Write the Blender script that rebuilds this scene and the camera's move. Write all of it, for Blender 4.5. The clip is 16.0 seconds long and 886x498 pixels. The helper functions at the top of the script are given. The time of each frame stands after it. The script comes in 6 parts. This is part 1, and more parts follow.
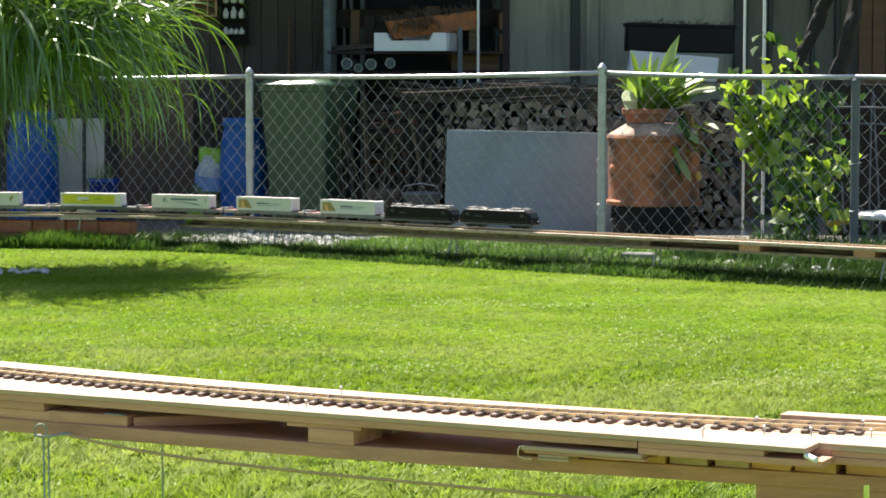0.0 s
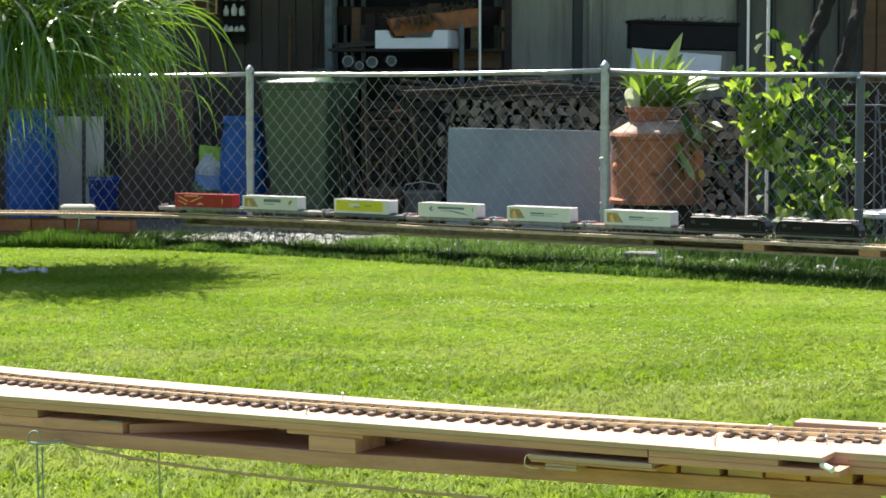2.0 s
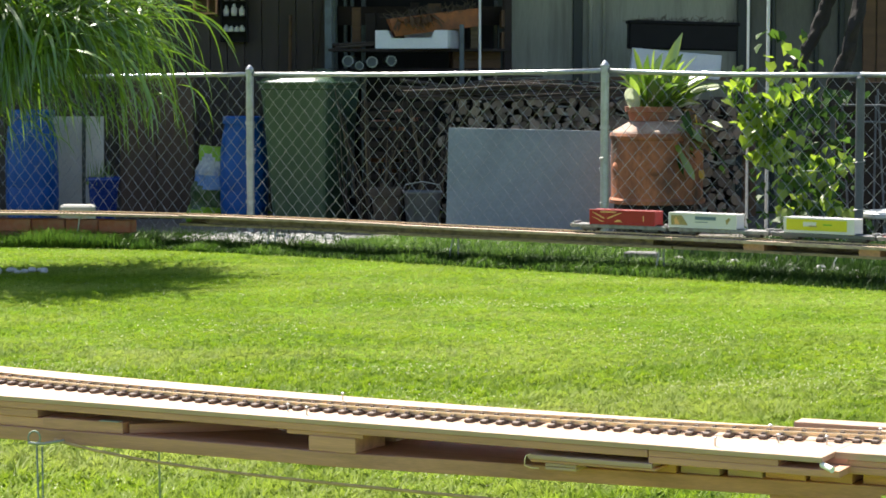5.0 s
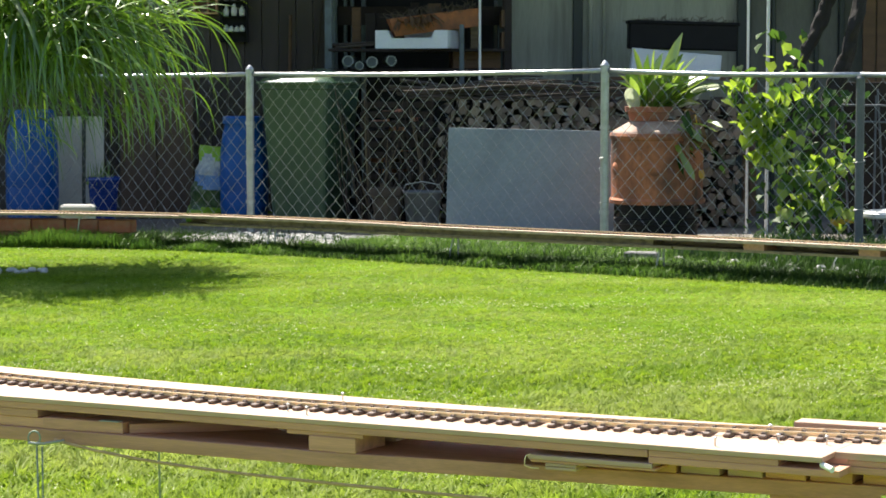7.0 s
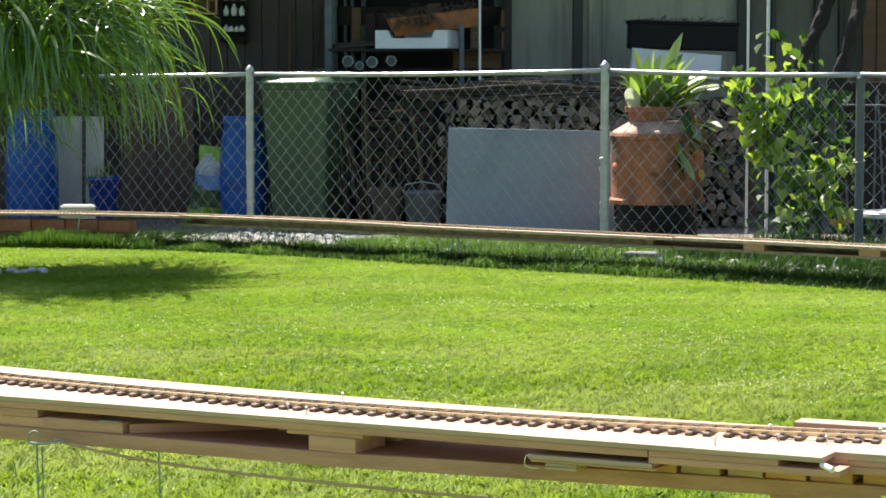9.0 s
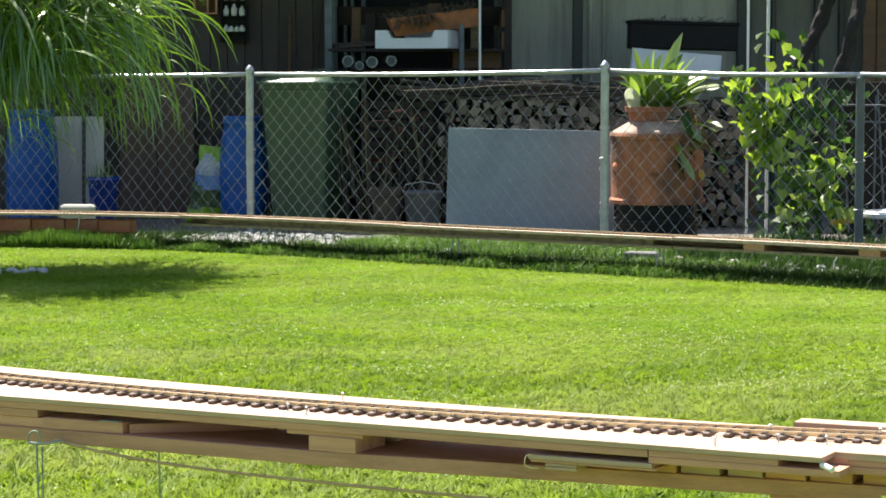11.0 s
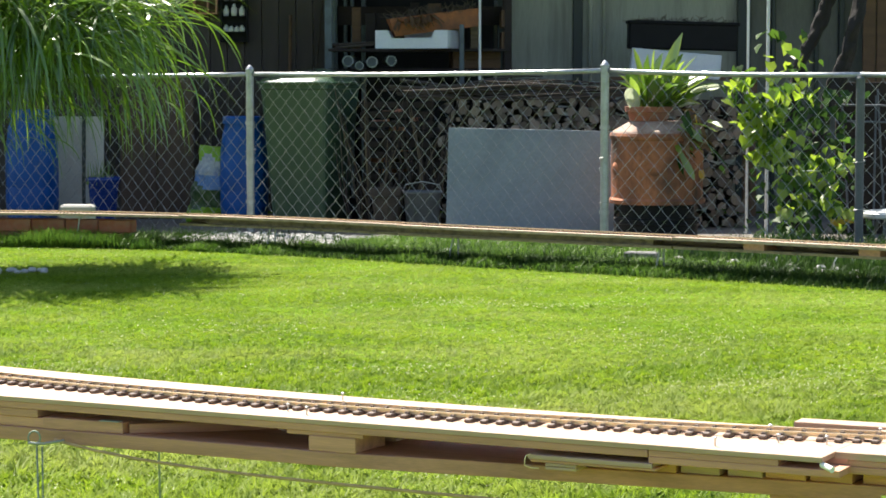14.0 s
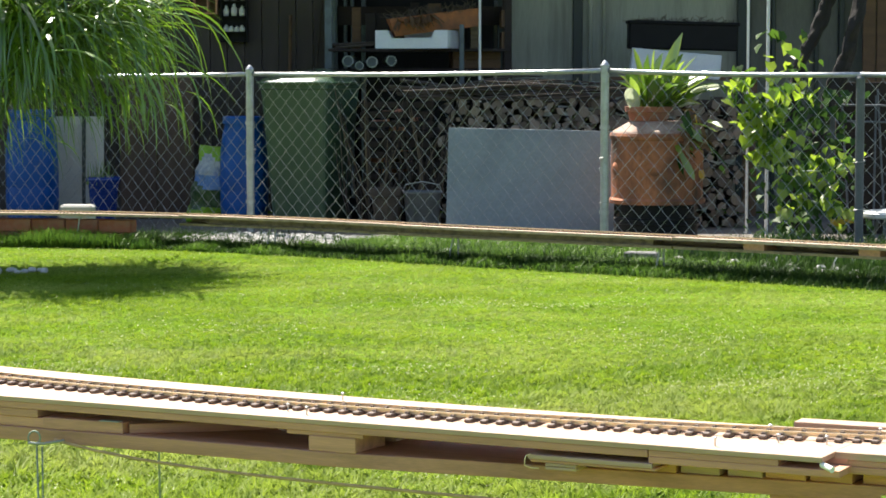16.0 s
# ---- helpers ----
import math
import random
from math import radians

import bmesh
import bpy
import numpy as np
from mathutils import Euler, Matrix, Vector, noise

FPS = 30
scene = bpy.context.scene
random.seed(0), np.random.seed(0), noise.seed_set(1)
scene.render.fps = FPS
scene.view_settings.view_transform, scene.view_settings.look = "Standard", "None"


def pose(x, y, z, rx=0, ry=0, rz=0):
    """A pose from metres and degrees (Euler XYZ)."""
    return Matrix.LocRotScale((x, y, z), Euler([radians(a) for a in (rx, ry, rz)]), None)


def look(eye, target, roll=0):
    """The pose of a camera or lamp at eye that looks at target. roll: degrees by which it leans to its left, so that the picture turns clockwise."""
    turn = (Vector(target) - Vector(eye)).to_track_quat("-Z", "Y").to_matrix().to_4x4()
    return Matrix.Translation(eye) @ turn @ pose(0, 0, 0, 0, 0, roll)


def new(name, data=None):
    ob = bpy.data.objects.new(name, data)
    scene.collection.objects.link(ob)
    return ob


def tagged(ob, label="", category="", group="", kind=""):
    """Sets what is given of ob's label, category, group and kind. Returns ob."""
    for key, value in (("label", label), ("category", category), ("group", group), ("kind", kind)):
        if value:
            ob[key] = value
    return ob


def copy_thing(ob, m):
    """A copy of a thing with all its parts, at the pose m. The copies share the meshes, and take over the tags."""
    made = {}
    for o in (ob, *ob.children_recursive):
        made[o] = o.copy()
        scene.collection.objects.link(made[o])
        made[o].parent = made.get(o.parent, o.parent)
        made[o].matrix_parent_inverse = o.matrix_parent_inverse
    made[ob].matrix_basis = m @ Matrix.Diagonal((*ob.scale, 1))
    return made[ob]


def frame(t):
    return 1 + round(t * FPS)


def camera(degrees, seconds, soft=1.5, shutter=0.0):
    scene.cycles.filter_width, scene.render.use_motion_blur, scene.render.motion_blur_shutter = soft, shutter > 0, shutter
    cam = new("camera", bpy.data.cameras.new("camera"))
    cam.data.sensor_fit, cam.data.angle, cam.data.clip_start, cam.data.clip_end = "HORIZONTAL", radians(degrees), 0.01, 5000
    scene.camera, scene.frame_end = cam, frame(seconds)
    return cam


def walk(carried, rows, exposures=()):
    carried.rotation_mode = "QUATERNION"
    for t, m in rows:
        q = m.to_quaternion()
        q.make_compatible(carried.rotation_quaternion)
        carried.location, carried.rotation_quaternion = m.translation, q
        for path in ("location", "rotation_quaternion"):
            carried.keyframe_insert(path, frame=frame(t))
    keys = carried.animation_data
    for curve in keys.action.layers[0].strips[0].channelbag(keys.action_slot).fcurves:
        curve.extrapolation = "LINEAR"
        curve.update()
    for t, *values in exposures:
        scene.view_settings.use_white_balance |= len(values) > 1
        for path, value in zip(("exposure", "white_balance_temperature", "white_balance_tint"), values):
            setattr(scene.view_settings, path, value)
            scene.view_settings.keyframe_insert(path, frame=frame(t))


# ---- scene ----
cam = camera(21.15, 16.0, soft=1.75)
REST = pose(0.0, 0.0, 1.25, 85.70, 0.0, 0.0)
walk(cam, [
    (0.0, pose(0.006, -0.115, 1.25, 85.755, 0.0, -0.02)),
    (0.1, REST), (0.2, REST), (16.0, REST)],
    exposures=[(0.0, 1.5), (16.0, 1.5)])

# ---- light ----
SUN_TO = Vector((-0.33, 0.64, 1.0)).normalized()
sun = new("sun", bpy.data.lights.new("sun", "SUN"))
sun.data.energy, sun.data.angle, sun.data.color = 5.0, radians(0.6), (1.0, 0.93, 0.83)
sun.matrix_world = look(SUN_TO * 60, (0, 0, 0))
world = bpy.data.worlds.new("sky")
scene.world = world
world.use_nodes = True
wn = world.node_tree
sky = wn.nodes.new("ShaderNodeTexSky")
sky.sky_type, sky.sun_disc = "NISHITA", False
sky.sun_elevation = math.asin(SUN_TO.z)
sky.sun_rotation = math.atan2(SUN_TO.x, SUN_TO.y)
sky.air_density, sky.dust_density = 1.0, 1.5
wn.links.new(sky.outputs["Color"], wn.nodes["Background"].inputs["Color"])
wn.nodes["Background"].inputs["Strength"].default_value = 0.075


# ---- materials ----
def nodes_of(name):
    m = bpy.data.materials.new(name)
    m.use_nodes = True
    return m, m.node_tree.nodes, m.node_tree.links


def mat(name, colour, rough=0.6, metal=0.0, vary=0.25, scale=6.0, fine=60.0, bump=0.15, stretch=(1, 1, 1),
        stain=None, stain_amount=0.3, island=0.0, each=0.0, spec=0.5, coat=0.0, stain_at=0.48):
    """A surface with large and fine variation; stain is a second colour laid on in patches."""
    m, n, l = nodes_of(name)
    b = n["Principled BSDF"]
    b.inputs["Metallic"].default_value = metal
    b.inputs["Specular IOR Level"].default_value = spec
    b.inputs["Coat Weight"].default_value = coat
    co = n.new("ShaderNodeTexCoord")
    mp = n.new("ShaderNodeMapping")
    mp.inputs["Scale"].default_value = stretch
    l.new(co.outputs["Object"], mp.inputs["Vector"])
    big, small = n.new("ShaderNodeTexNoise"), n.new("ShaderNodeTexNoise")
    for t, s, d in ((big, scale, 4), (small, fine, 5)):
        t.inputs["Scale"].default_value, t.inputs["Detail"].default_value = s, d
        l.new(mp.outputs["Vector"], t.inputs["Vector"])
    add = n.new("ShaderNodeMath")
    add.operation = "ADD"
    l.new(big.outputs["Fac"], add.inputs[0])
    l.new(small.outputs["Fac"], add.inputs[1])
    value = add.outputs[0]
    for amount, node, out in ((island, "ShaderNodeNewGeometry", "Random Per Island"), (each, "ShaderNodeObjectInfo", "Random")):
        if amount:
            src, mad = n.new(node), n.new("ShaderNodeMath")
            mad.operation = "MULTIPLY_ADD"
            l.new(src.outputs[out], mad.inputs[0])
            mad.inputs[1].default_value = amount
            l.new(value, mad.inputs[2])
            value = mad.outputs[0]
    mr = n.new("ShaderNodeMapRange")
    mr.inputs["From Min"].default_value, mr.inputs["From Max"].default_value = 0.55, 1.45 + island + each
    mr.inputs["To Min"].default_value, mr.inputs["To Max"].default_value = 1 - vary, 1 + vary
    l.new(value, mr.inputs["Value"])
    mul = n.new("ShaderNodeMix")
    mul.data_type, mul.blend_type = "RGBA", "MULTIPLY"
    mul.inputs["Factor"].default_value = 1.0
    mul.inputs["A"].default_value = (*colour, 1)
    l.new(mr.outputs["Result"], mul.inputs["B"])
    out = mul.outputs["Result"]
    if stain:
        st, rp, mx = n.new("ShaderNodeTexNoise"), n.new("ShaderNodeMapRange"), n.new("ShaderNodeMix")
        st.inputs["Scale"].default_value, st.inputs["Detail"].default_value = scale * 1.7, 6
        l.new(mp.outputs["Vector"], st.inputs["Vector"])
        rp.inputs["From Min"].default_value, rp.inputs["From Max"].default_value = stain_at, stain_at + 0.2
        rp.inputs["To Max"].default_value = stain_amount
        l.new(st.outputs["Fac"], rp.inputs["Value"])
        mx.data_type = "RGBA"
        l.new(rp.outputs["Result"], mx.inputs["Factor"])
        l.new(out, mx.inputs["A"])
        mx.inputs["B"].default_value = (*stain, 1)
        out = mx.outputs["Result"]
    l.new(out, b.inputs["Base Color"])
    rr = n.new("ShaderNodeMapRange")
    rr.inputs["To Min"].default_value, rr.inputs["To Max"].default_value = max(0.03, rough - 0.12), min(1, rough + 0.12)
    l.new(small.outputs["Fac"], rr.inputs["Value"])
    l.new(rr.outputs["Result"], b.inputs["Roughness"])
    if bump:
        bp = n.new("ShaderNodeBump")
        bp.inputs["Strength"].default_value, bp.inputs["Distance"].default_value = bump, 0.01
        l.new(small.outputs["Fac"], bp.inputs["Height"])
        l.new(bp.outputs["Normal"], b.inputs["Normal"])
    return m


def leaf(name, colour, colour2, through_light=0.5, gloss=0.35, shine=0.06, scale=1.2, dry=None, dry_amount=0.5):
    """Leaf tissue: reflects, lets light through, and shines a little; varies from leaf to leaf and place to place."""
    m, n, l = nodes_of(name)
    n.remove(n["Principled BSDF"])
    geo, co, big = n.new("ShaderNodeNewGeometry"), n.new("ShaderNodeTexCoord"), n.new("ShaderNodeTexNoise")
    big.inputs["Scale"].default_value, big.inputs["Detail"].default_value = scale, 5
    l.new(co.outputs["Object"], big.inputs["Vector"])
    add = n.new("ShaderNodeMath")
    add.operation = "MULTIPLY_ADD"
    l.new(geo.outputs["Random Per Island"], add.inputs[0])
    add.inputs[1].default_value = 0.55
    l.new(big.outputs["Fac"], add.inputs[2])
    mr = n.new("ShaderNodeMapRange")
    mr.inputs["From Min"].default_value, mr.inputs["From Max"].default_value = 0.35, 1.2
    l.new(add.outputs[0], mr.inputs["Value"])
    mx = n.new("ShaderNodeMix")
    mx.data_type = "RGBA"
    mx.inputs["A"].default_value, mx.inputs["B"].default_value = (*colour, 1), (*colour2, 1)
    l.new(mr.outputs["Result"], mx.inputs["Factor"])
    tint = mx.outputs["Result"]
    if dry:
        # worn, drier patches, drawn out along the mower's way
        mp, ns, rp, m3 = n.new("ShaderNodeMapping"), n.new("ShaderNodeTexNoise"), n.new("ShaderNodeMapRange"), n.new("ShaderNodeMix")
        mp.inputs["Scale"].default_value = (0.55, 1.0, 1.0)
        ns.inputs["Scale"].default_value, ns.inputs["Detail"].default_value = 0.9, 7
        ns.inputs["Roughness"].default_value = 0.62
        l.new(co.outputs["Object"], mp.inputs["Vector"])
        l.new(mp.outputs["Vector"], ns.inputs["Vector"])
        rp.inputs["From Min"].default_value, rp.inputs["From Max"].default_value = 0.46, 0.70
        rp.inputs["To Max"].default_value = dry_amount
        l.new(ns.outputs["Fac"], rp.inputs["Value"])
        m3.data_type = "RGBA"
        l.new(rp.outputs["Result"], m3.inputs["Factor"])
        l.new(tint, m3.inputs["A"])
        m3.inputs["B"].default_value = (*dry, 1)
        tint = m3.outputs["Result"]
    d, t, g = n.new("ShaderNodeBsdfDiffuse"), n.new("ShaderNodeBsdfTranslucent"), n.new("ShaderNodeBsdfGlossy")
    g.inputs["Roughness"].default_value = gloss
    for s in (d, t):
        l.new(tint, s.inputs["Color"])
    m1, m2 = n.new("ShaderNodeMixShader"), n.new("ShaderNodeMixShader")
    m1.inputs[0].default_value, m2.inputs[0].default_value = through_light, shine
    l.new(d.outputs[0], m1.inputs[1])
    l.new(t.outputs[0], m1.inputs[2])
    l.new(m1.outputs[0], m2.inputs[1])
    l.new(g.outputs[0], m2.inputs[2])
    l.new(m2.outputs[0], n["Material Output"].inputs["Surface"])
    return m


M = {
    "strip_grass": leaf("uncut_grass_blades", (0.035, 0.095, 0.012), (0.17, 0.30, 0.035), 0.45, 0.4, 0.03, 2.5),
    "pale_leaf": leaf("silvery_broad_leaves", (0.40, 0.46, 0.30), (0.62, 0.66, 0.50), 0.4, 0.3, 0.12, 4.0),
    "trunk": mat("dark_vine_bark", (0.017, 0.014, 0.012), 0.95, vary=0.5, scale=9, fine=60, bump=0.8, stretch=(3, 3, 0.7)),
    "dull_clay": mat("dimmed_clay", (0.055, 0.042, 0.034), 0.85, vary=0.35, scale=6, fine=60, bump=0.2, stain=(0.12, 0.09, 0.07), stain_amount=0.4),
    "bag_leaves": mat("printed_foliage_film", (0.035, 0.075, 0.022), 0.35, vary=0.7, scale=16, fine=60, bump=0.4, stain=(0.16, 0.20, 0.10), stain_amount=0.6),
    "bag_white": mat("pale_plastic_film", (0.36, 0.40, 0.42), 0.35, vary=0.3, scale=10, fine=40, bump=0.4, stain=(0.09, 0.16, 0.32), stain_amount=0.7),
    "grey_board": mat("sunlit_pale_board", (0.46, 0.34, 0.25), 0.75, vary=0.4, scale=3, fine=40, bump=0.25, stretch=(0.5, 6, 6), stain=(0.22, 0.15, 0.10), stain_amount=0.5, each=0.3),
    "concrete": mat("grey_concrete", (0.16, 0.16, 0.155), 0.9, vary=0.3, scale=6, fine=60, bump=0.3),
    "cabinet": mat("brown_stained_boards", (0.080, 0.050, 0.036), 0.7, vary=0.4, scale=3, fine=60, bump=0.25, stretch=(6, 6, 0.6), each=0.3),
    "soil": mat("soil_and_thatch", (0.11, 0.19, 0.018), 0.95, vary=0.5, scale=1.5, fine=45, bump=0.6, stain=(0.13, 0.13, 0.045), stain_amount=0.4, spec=0.0),
    "paving": mat("worn_earth_paving", (0.14, 0.125, 0.105), 0.85, vary=0.35, scale=2, fine=40, bump=0.3),
    "lawn": leaf("lawn_blades", (0.068, 0.152, 0.006), (0.270, 0.365, 0.026), 0.5, 0.55, 0.012, 1.4, dry=(0.35, 0.39, 0.10), dry_amount=0.7),
    "shaded_rough_grass": leaf("shaded_rough_grass_blades", (0.015, 0.038, 0.008), (0.050, 0.095, 0.018), 0.25, 0.5, 0.012, 2.0),
    "clipping": leaf("dry_clippings", (0.33, 0.37, 0.14), (0.55, 0.57, 0.34), 0.4, 0.5, 0.03, 3.0),
    "reed": leaf("tall_grass_leaves", (0.026, 0.075, 0.014), (0.22, 0.37, 0.026), 0.44, 0.32, 0.10, 1.5),
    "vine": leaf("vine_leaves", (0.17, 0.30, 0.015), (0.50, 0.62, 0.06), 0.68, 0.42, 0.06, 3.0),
    "shade_leaf": leaf("shaded_leaves", (0.018, 0.05, 0.012), (0.06, 0.12, 0.02), 0.35, 0.5, 0.02, 3.0),
    "broad": leaf("broad_leaves", (0.18, 0.30, 0.025), (0.40, 0.52, 0.07), 0.62, 0.3, 0.10, 4.0),
    "dead_leaf": leaf("withered_leaves", (0.16, 0.09, 0.04), (0.26, 0.15, 0.07), 0.4, 0.5, 0.03, 4.0),
    "yellow_leaf": leaf("yellowed_leaves", (0.55, 0.35, 0.03), (0.65, 0.42, 0.05), 0.5, 0.4, 0.05, 3.0),
    "pine": mat("pale_planed_softwood", (0.47, 0.315, 0.21), 0.6, vary=0.30, scale=5, fine=60, bump=0.15, stretch=(0.5, 9, 9), stain=(0.36, 0.22, 0.13), stain_amount=0.35, each=0.2),
    "pine2": mat("yellowed_softwood", (0.55, 0.275, 0.165), 0.65, vary=0.38, scale=5, fine=60, bump=0.2, stretch=(0.5, 9, 9), stain=(0.30, 0.15, 0.08), stain_amount=0.45, each=0.4),
    "orange_pine": mat("orange_softwood", (0.58, 0.29, 0.13), 0.65, vary=0.3, scale=5, fine=60, bump=0.15, stretch=(0.5, 9, 9), each=0.6),
    "old_wood": mat("weathered_board", (0.27, 0.20, 0.12), 0.75, vary=0.5, scale=3, fine=40, bump=0.25, stretch=(0.5, 6, 6), stain=(0.10, 0.075, 0.045), stain_amount=0.75, each=0.3),
    "dark_wood": mat("dark_stained_boarding", (0.062, 0.048, 0.040), 0.7, vary=0.4, scale=3, fine=60, bump=0.25, stretch=(6, 6, 0.6), each=0.4),
    # near-black wood: the shade under the roof is put into its colour
    "crate_wood": mat("shaded_crate_wood", (0.020, 0.013, 0.010), 0.85, vary=0.5, scale=4, fine=60, bump=0.2, stretch=(1, 5, 5), each=0.7),
    "brown_wood": mat("brown_wood", (0.12, 0.062, 0.028), 0.65, vary=0.4, scale=4, fine=60, bump=0.2, stretch=(1, 5, 5)),
    "sleeper": mat("brown_plastic_sleeper", (0.135, 0.092, 0.066), 0.55, vary=0.3, scale=20, fine=200, bump=0.2, each=0.3),
    "brass": mat("dull_brass_rail", (0.80, 0.64, 0.42), 0.33, metal=0.7, vary=0.2, scale=30, fine=300, bump=0.05, stain=(0.48, 0.34, 0.20), stain_amount=0.3),
    "steel": mat("galvanised_steel", (0.42, 0.44, 0.46), 0.42, metal=0.75, vary=0.25, scale=15, fine=160, bump=0.08, stain=(0.30, 0.29, 0.27), stain_amount=0.4),
    "wire": mat("dull_galvanised_wire", (0.34, 0.35, 0.36), 0.42, metal=0.6, vary=0.25, scale=15, fine=160, bump=0.0),
    "green_rod": mat("green_coated_wire", (0.24, 0.29, 0.23), 0.6, metal=0.0, vary=0.2, bump=0.0),
    "rope": mat("brown_cord", (0.45, 0.30, 0.15), 0.9, vary=0.3, scale=40, fine=300),
    "bin_green": mat("green_bin_plastic", (0.040, 0.082, 0.045), 0.45, vary=0.22, scale=3, fine=120, bump=0.08, stain=(0.10, 0.12, 0.08), stain_amount=0.25),
    "bin_lid": mat("glossy_green_lid", (0.06, 0.11, 0.055), 0.30, vary=0.2, scale=3, fine=60, bump=0.05, coat=0.8),
    "ash_clay": mat("sunlit_pale_clay", (0.34, 0.25, 0.20), 0.85, vary=0.3, scale=5, fine=60, bump=0.25, stain=(0.17, 0.08, 0.05), stain_amount=0.75),
    "blue": mat("blue_barrel_plastic", (0.004, 0.080, 0.33), 0.45, vary=0.25, scale=4, fine=90, bump=0.05, stain=(0.03, 0.07, 0.20), stain_amount=0.3, spec=0.35),
    "dark_blue": mat("glazed_dark_blue", (0.012, 0.035, 0.20), 0.25, vary=0.3, scale=8, fine=90, bump=0.05),
    "slab": mat("grey_fibre_sheet", (0.21, 0.26, 0.30), 0.5, vary=0.22, scale=1.6, fine=50, bump=0.06, stain=(0.13, 0.155, 0.18), stain_amount=0.55),
    "terracotta": mat("weathered_terracotta", (0.38, 0.140, 0.065), 0.8, vary=0.5, scale=1.9, fine=40, bump=0.25, stretch=(1, 1, 0.6), stain=(0.060, 0.038, 0.028), stain_amount=0.95, stain_at=0.45),
    "terracotta2": mat("red_terracotta", (0.30, 0.105, 0.06), 0.8, vary=0.25, scale=6, fine=60, bump=0.2, stain=(0.30, 0.22, 0.17), stain_amount=0.4),
    "log_end": mat("sawn_log_end", (0.19, 0.16, 0.13), 0.9, vary=0.75, scale=18, fine=90, bump=0.4, stain=(0.06, 0.048, 0.036), stain_amount=0.5, each=1.3),
    "bark": mat("rough_bark", (0.055, 0.042, 0.032), 0.95, vary=0.45, scale=9, fine=60, bump=0.7, stretch=(3, 3, 0.7), each=0.5),
    "white_card": mat("white_painted_card", (0.72, 0.74, 0.76), 0.7, vary=0.08, scale=5, fine=60, bump=0.05),
    "white_paint": mat("white_paint", (0.75, 0.75, 0.73), 0.5, vary=0.08, scale=8, fine=80, bump=0.05, stain=(0.5, 0.48, 0.42), stain_amount=0.25),
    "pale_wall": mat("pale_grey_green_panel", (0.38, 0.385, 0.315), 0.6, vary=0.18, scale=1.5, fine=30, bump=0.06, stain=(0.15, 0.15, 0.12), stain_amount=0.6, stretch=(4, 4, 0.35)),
    "dim_wall": mat("darker_grey_green_panel", (0.13, 0.135, 0.11), 0.6, vary=0.25, scale=1.5, fine=30, bump=0.06, stain=(0.06, 0.062, 0.055), stain_amount=0.6, stretch=(3, 3, 0.5)),
    "frame_dark": mat("dark_green_frame", (0.014, 0.024, 0.026), 0.45, vary=0.25, bump=0.05),
    "frame_blue": mat("grey_blue_frame", (0.085, 0.11, 0.125), 0.5, vary=0.3, bump=0.05, stain=(0.03, 0.03, 0.03), stain_amount=0.5),
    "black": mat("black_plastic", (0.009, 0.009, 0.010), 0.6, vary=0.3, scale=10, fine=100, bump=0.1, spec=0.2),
    "orange_box": mat("faded_orange_planter", (0.36, 0.13, 0.045), 0.7, vary=0.35, scale=5, fine=60, bump=0.15, stain=(0.14, 0.08, 0.05), stain_amount=0.6),
    "twigs": mat("dry_twigs", (0.10, 0.075, 0.05), 0.95, vary=0.5, island=0.8),
    "gravel": mat("pale_gravel", (0.40, 0.39, 0.37), 0.9, vary=0.35, island=1.2, bump=0.3),
    "brick": mat("red_brick", (0.42, 0.15, 0.09), 0.9, vary=0.35, scale=8, fine=70, bump=0.4, stain=(0.38, 0.30, 0.25), stain_amount=0.35, each=0.6),
    "roof": mat("brown_roof_boards", (0.08, 0.06, 0.045), 0.9, vary=0.3, bump=0.2),
    "plaster": mat("light_plaster", (0.45, 0.44, 0.40), 0.9, vary=0.1, scale=2, fine=60, bump=0.2),
    "loco": mat("black_loco_paint", (0.007, 0.006, 0.008), 0.55, vary=0.2, scale=20, fine=200, bump=0.02, spec=0.2),
    "loco_grey": mat("grey_loco_roof", (0.03, 0.031, 0.033), 0.45, vary=0.3, scale=20, fine=200, bump=0.05),
    "wagon_grey": mat("light_grey_wagon_frame", (0.23, 0.225, 0.22), 0.55, vary=0.25, scale=20, fine=200, bump=0.05, stain=(0.10, 0.07, 0.055), stain_amount=0.5),
    "wagon_dark": mat("dark_grey_wagon_frame", (0.10, 0.10, 0.105), 0.55, vary=0.2, scale=20, fine=200, bump=0.05),
    "wagon_red": mat("red_brown_wagon_deck", (0.25, 0.05, 0.04), 0.6, vary=0.2, scale=20, fine=200, bump=0.05),
    "box_white": mat("white_container", (0.66, 0.63, 0.62), 0.5, vary=0.06, scale=10, fine=100, bump=0.03),
    "box_red": mat("red_container", (0.34, 0.010, 0.012), 0.45, vary=0.12, scale=10, fine=100, bump=0.03),
    "box_yellow": mat("yellow_print", (0.62, 0.55, 0.02), 0.5, vary=0.08, scale=10, fine=100, bump=0.0),
    "print_blue": mat("blue_grey_print", (0.12, 0.17, 0.24), 0.5, vary=0.1, bump=0.0),
    "print_gold": mat("golden_print", (0.34, 0.25, 0.10), 0.5, vary=0.5, scale=40, fine=200, bump=0.0),
    "print_orange": mat("orange_print", (0.75, 0.40, 0.16), 0.5, vary=0.15, scale=40, bump=0.0),
    "print_green": mat("green_print", (0.20, 0.38, 0.02), 0.5, vary=0.3, scale=20, bump=0.0),
    "print_bluebag": mat("blue_print", (0.10, 0.20, 0.42), 0.5, vary=0.4, scale=15, bump=0.0),
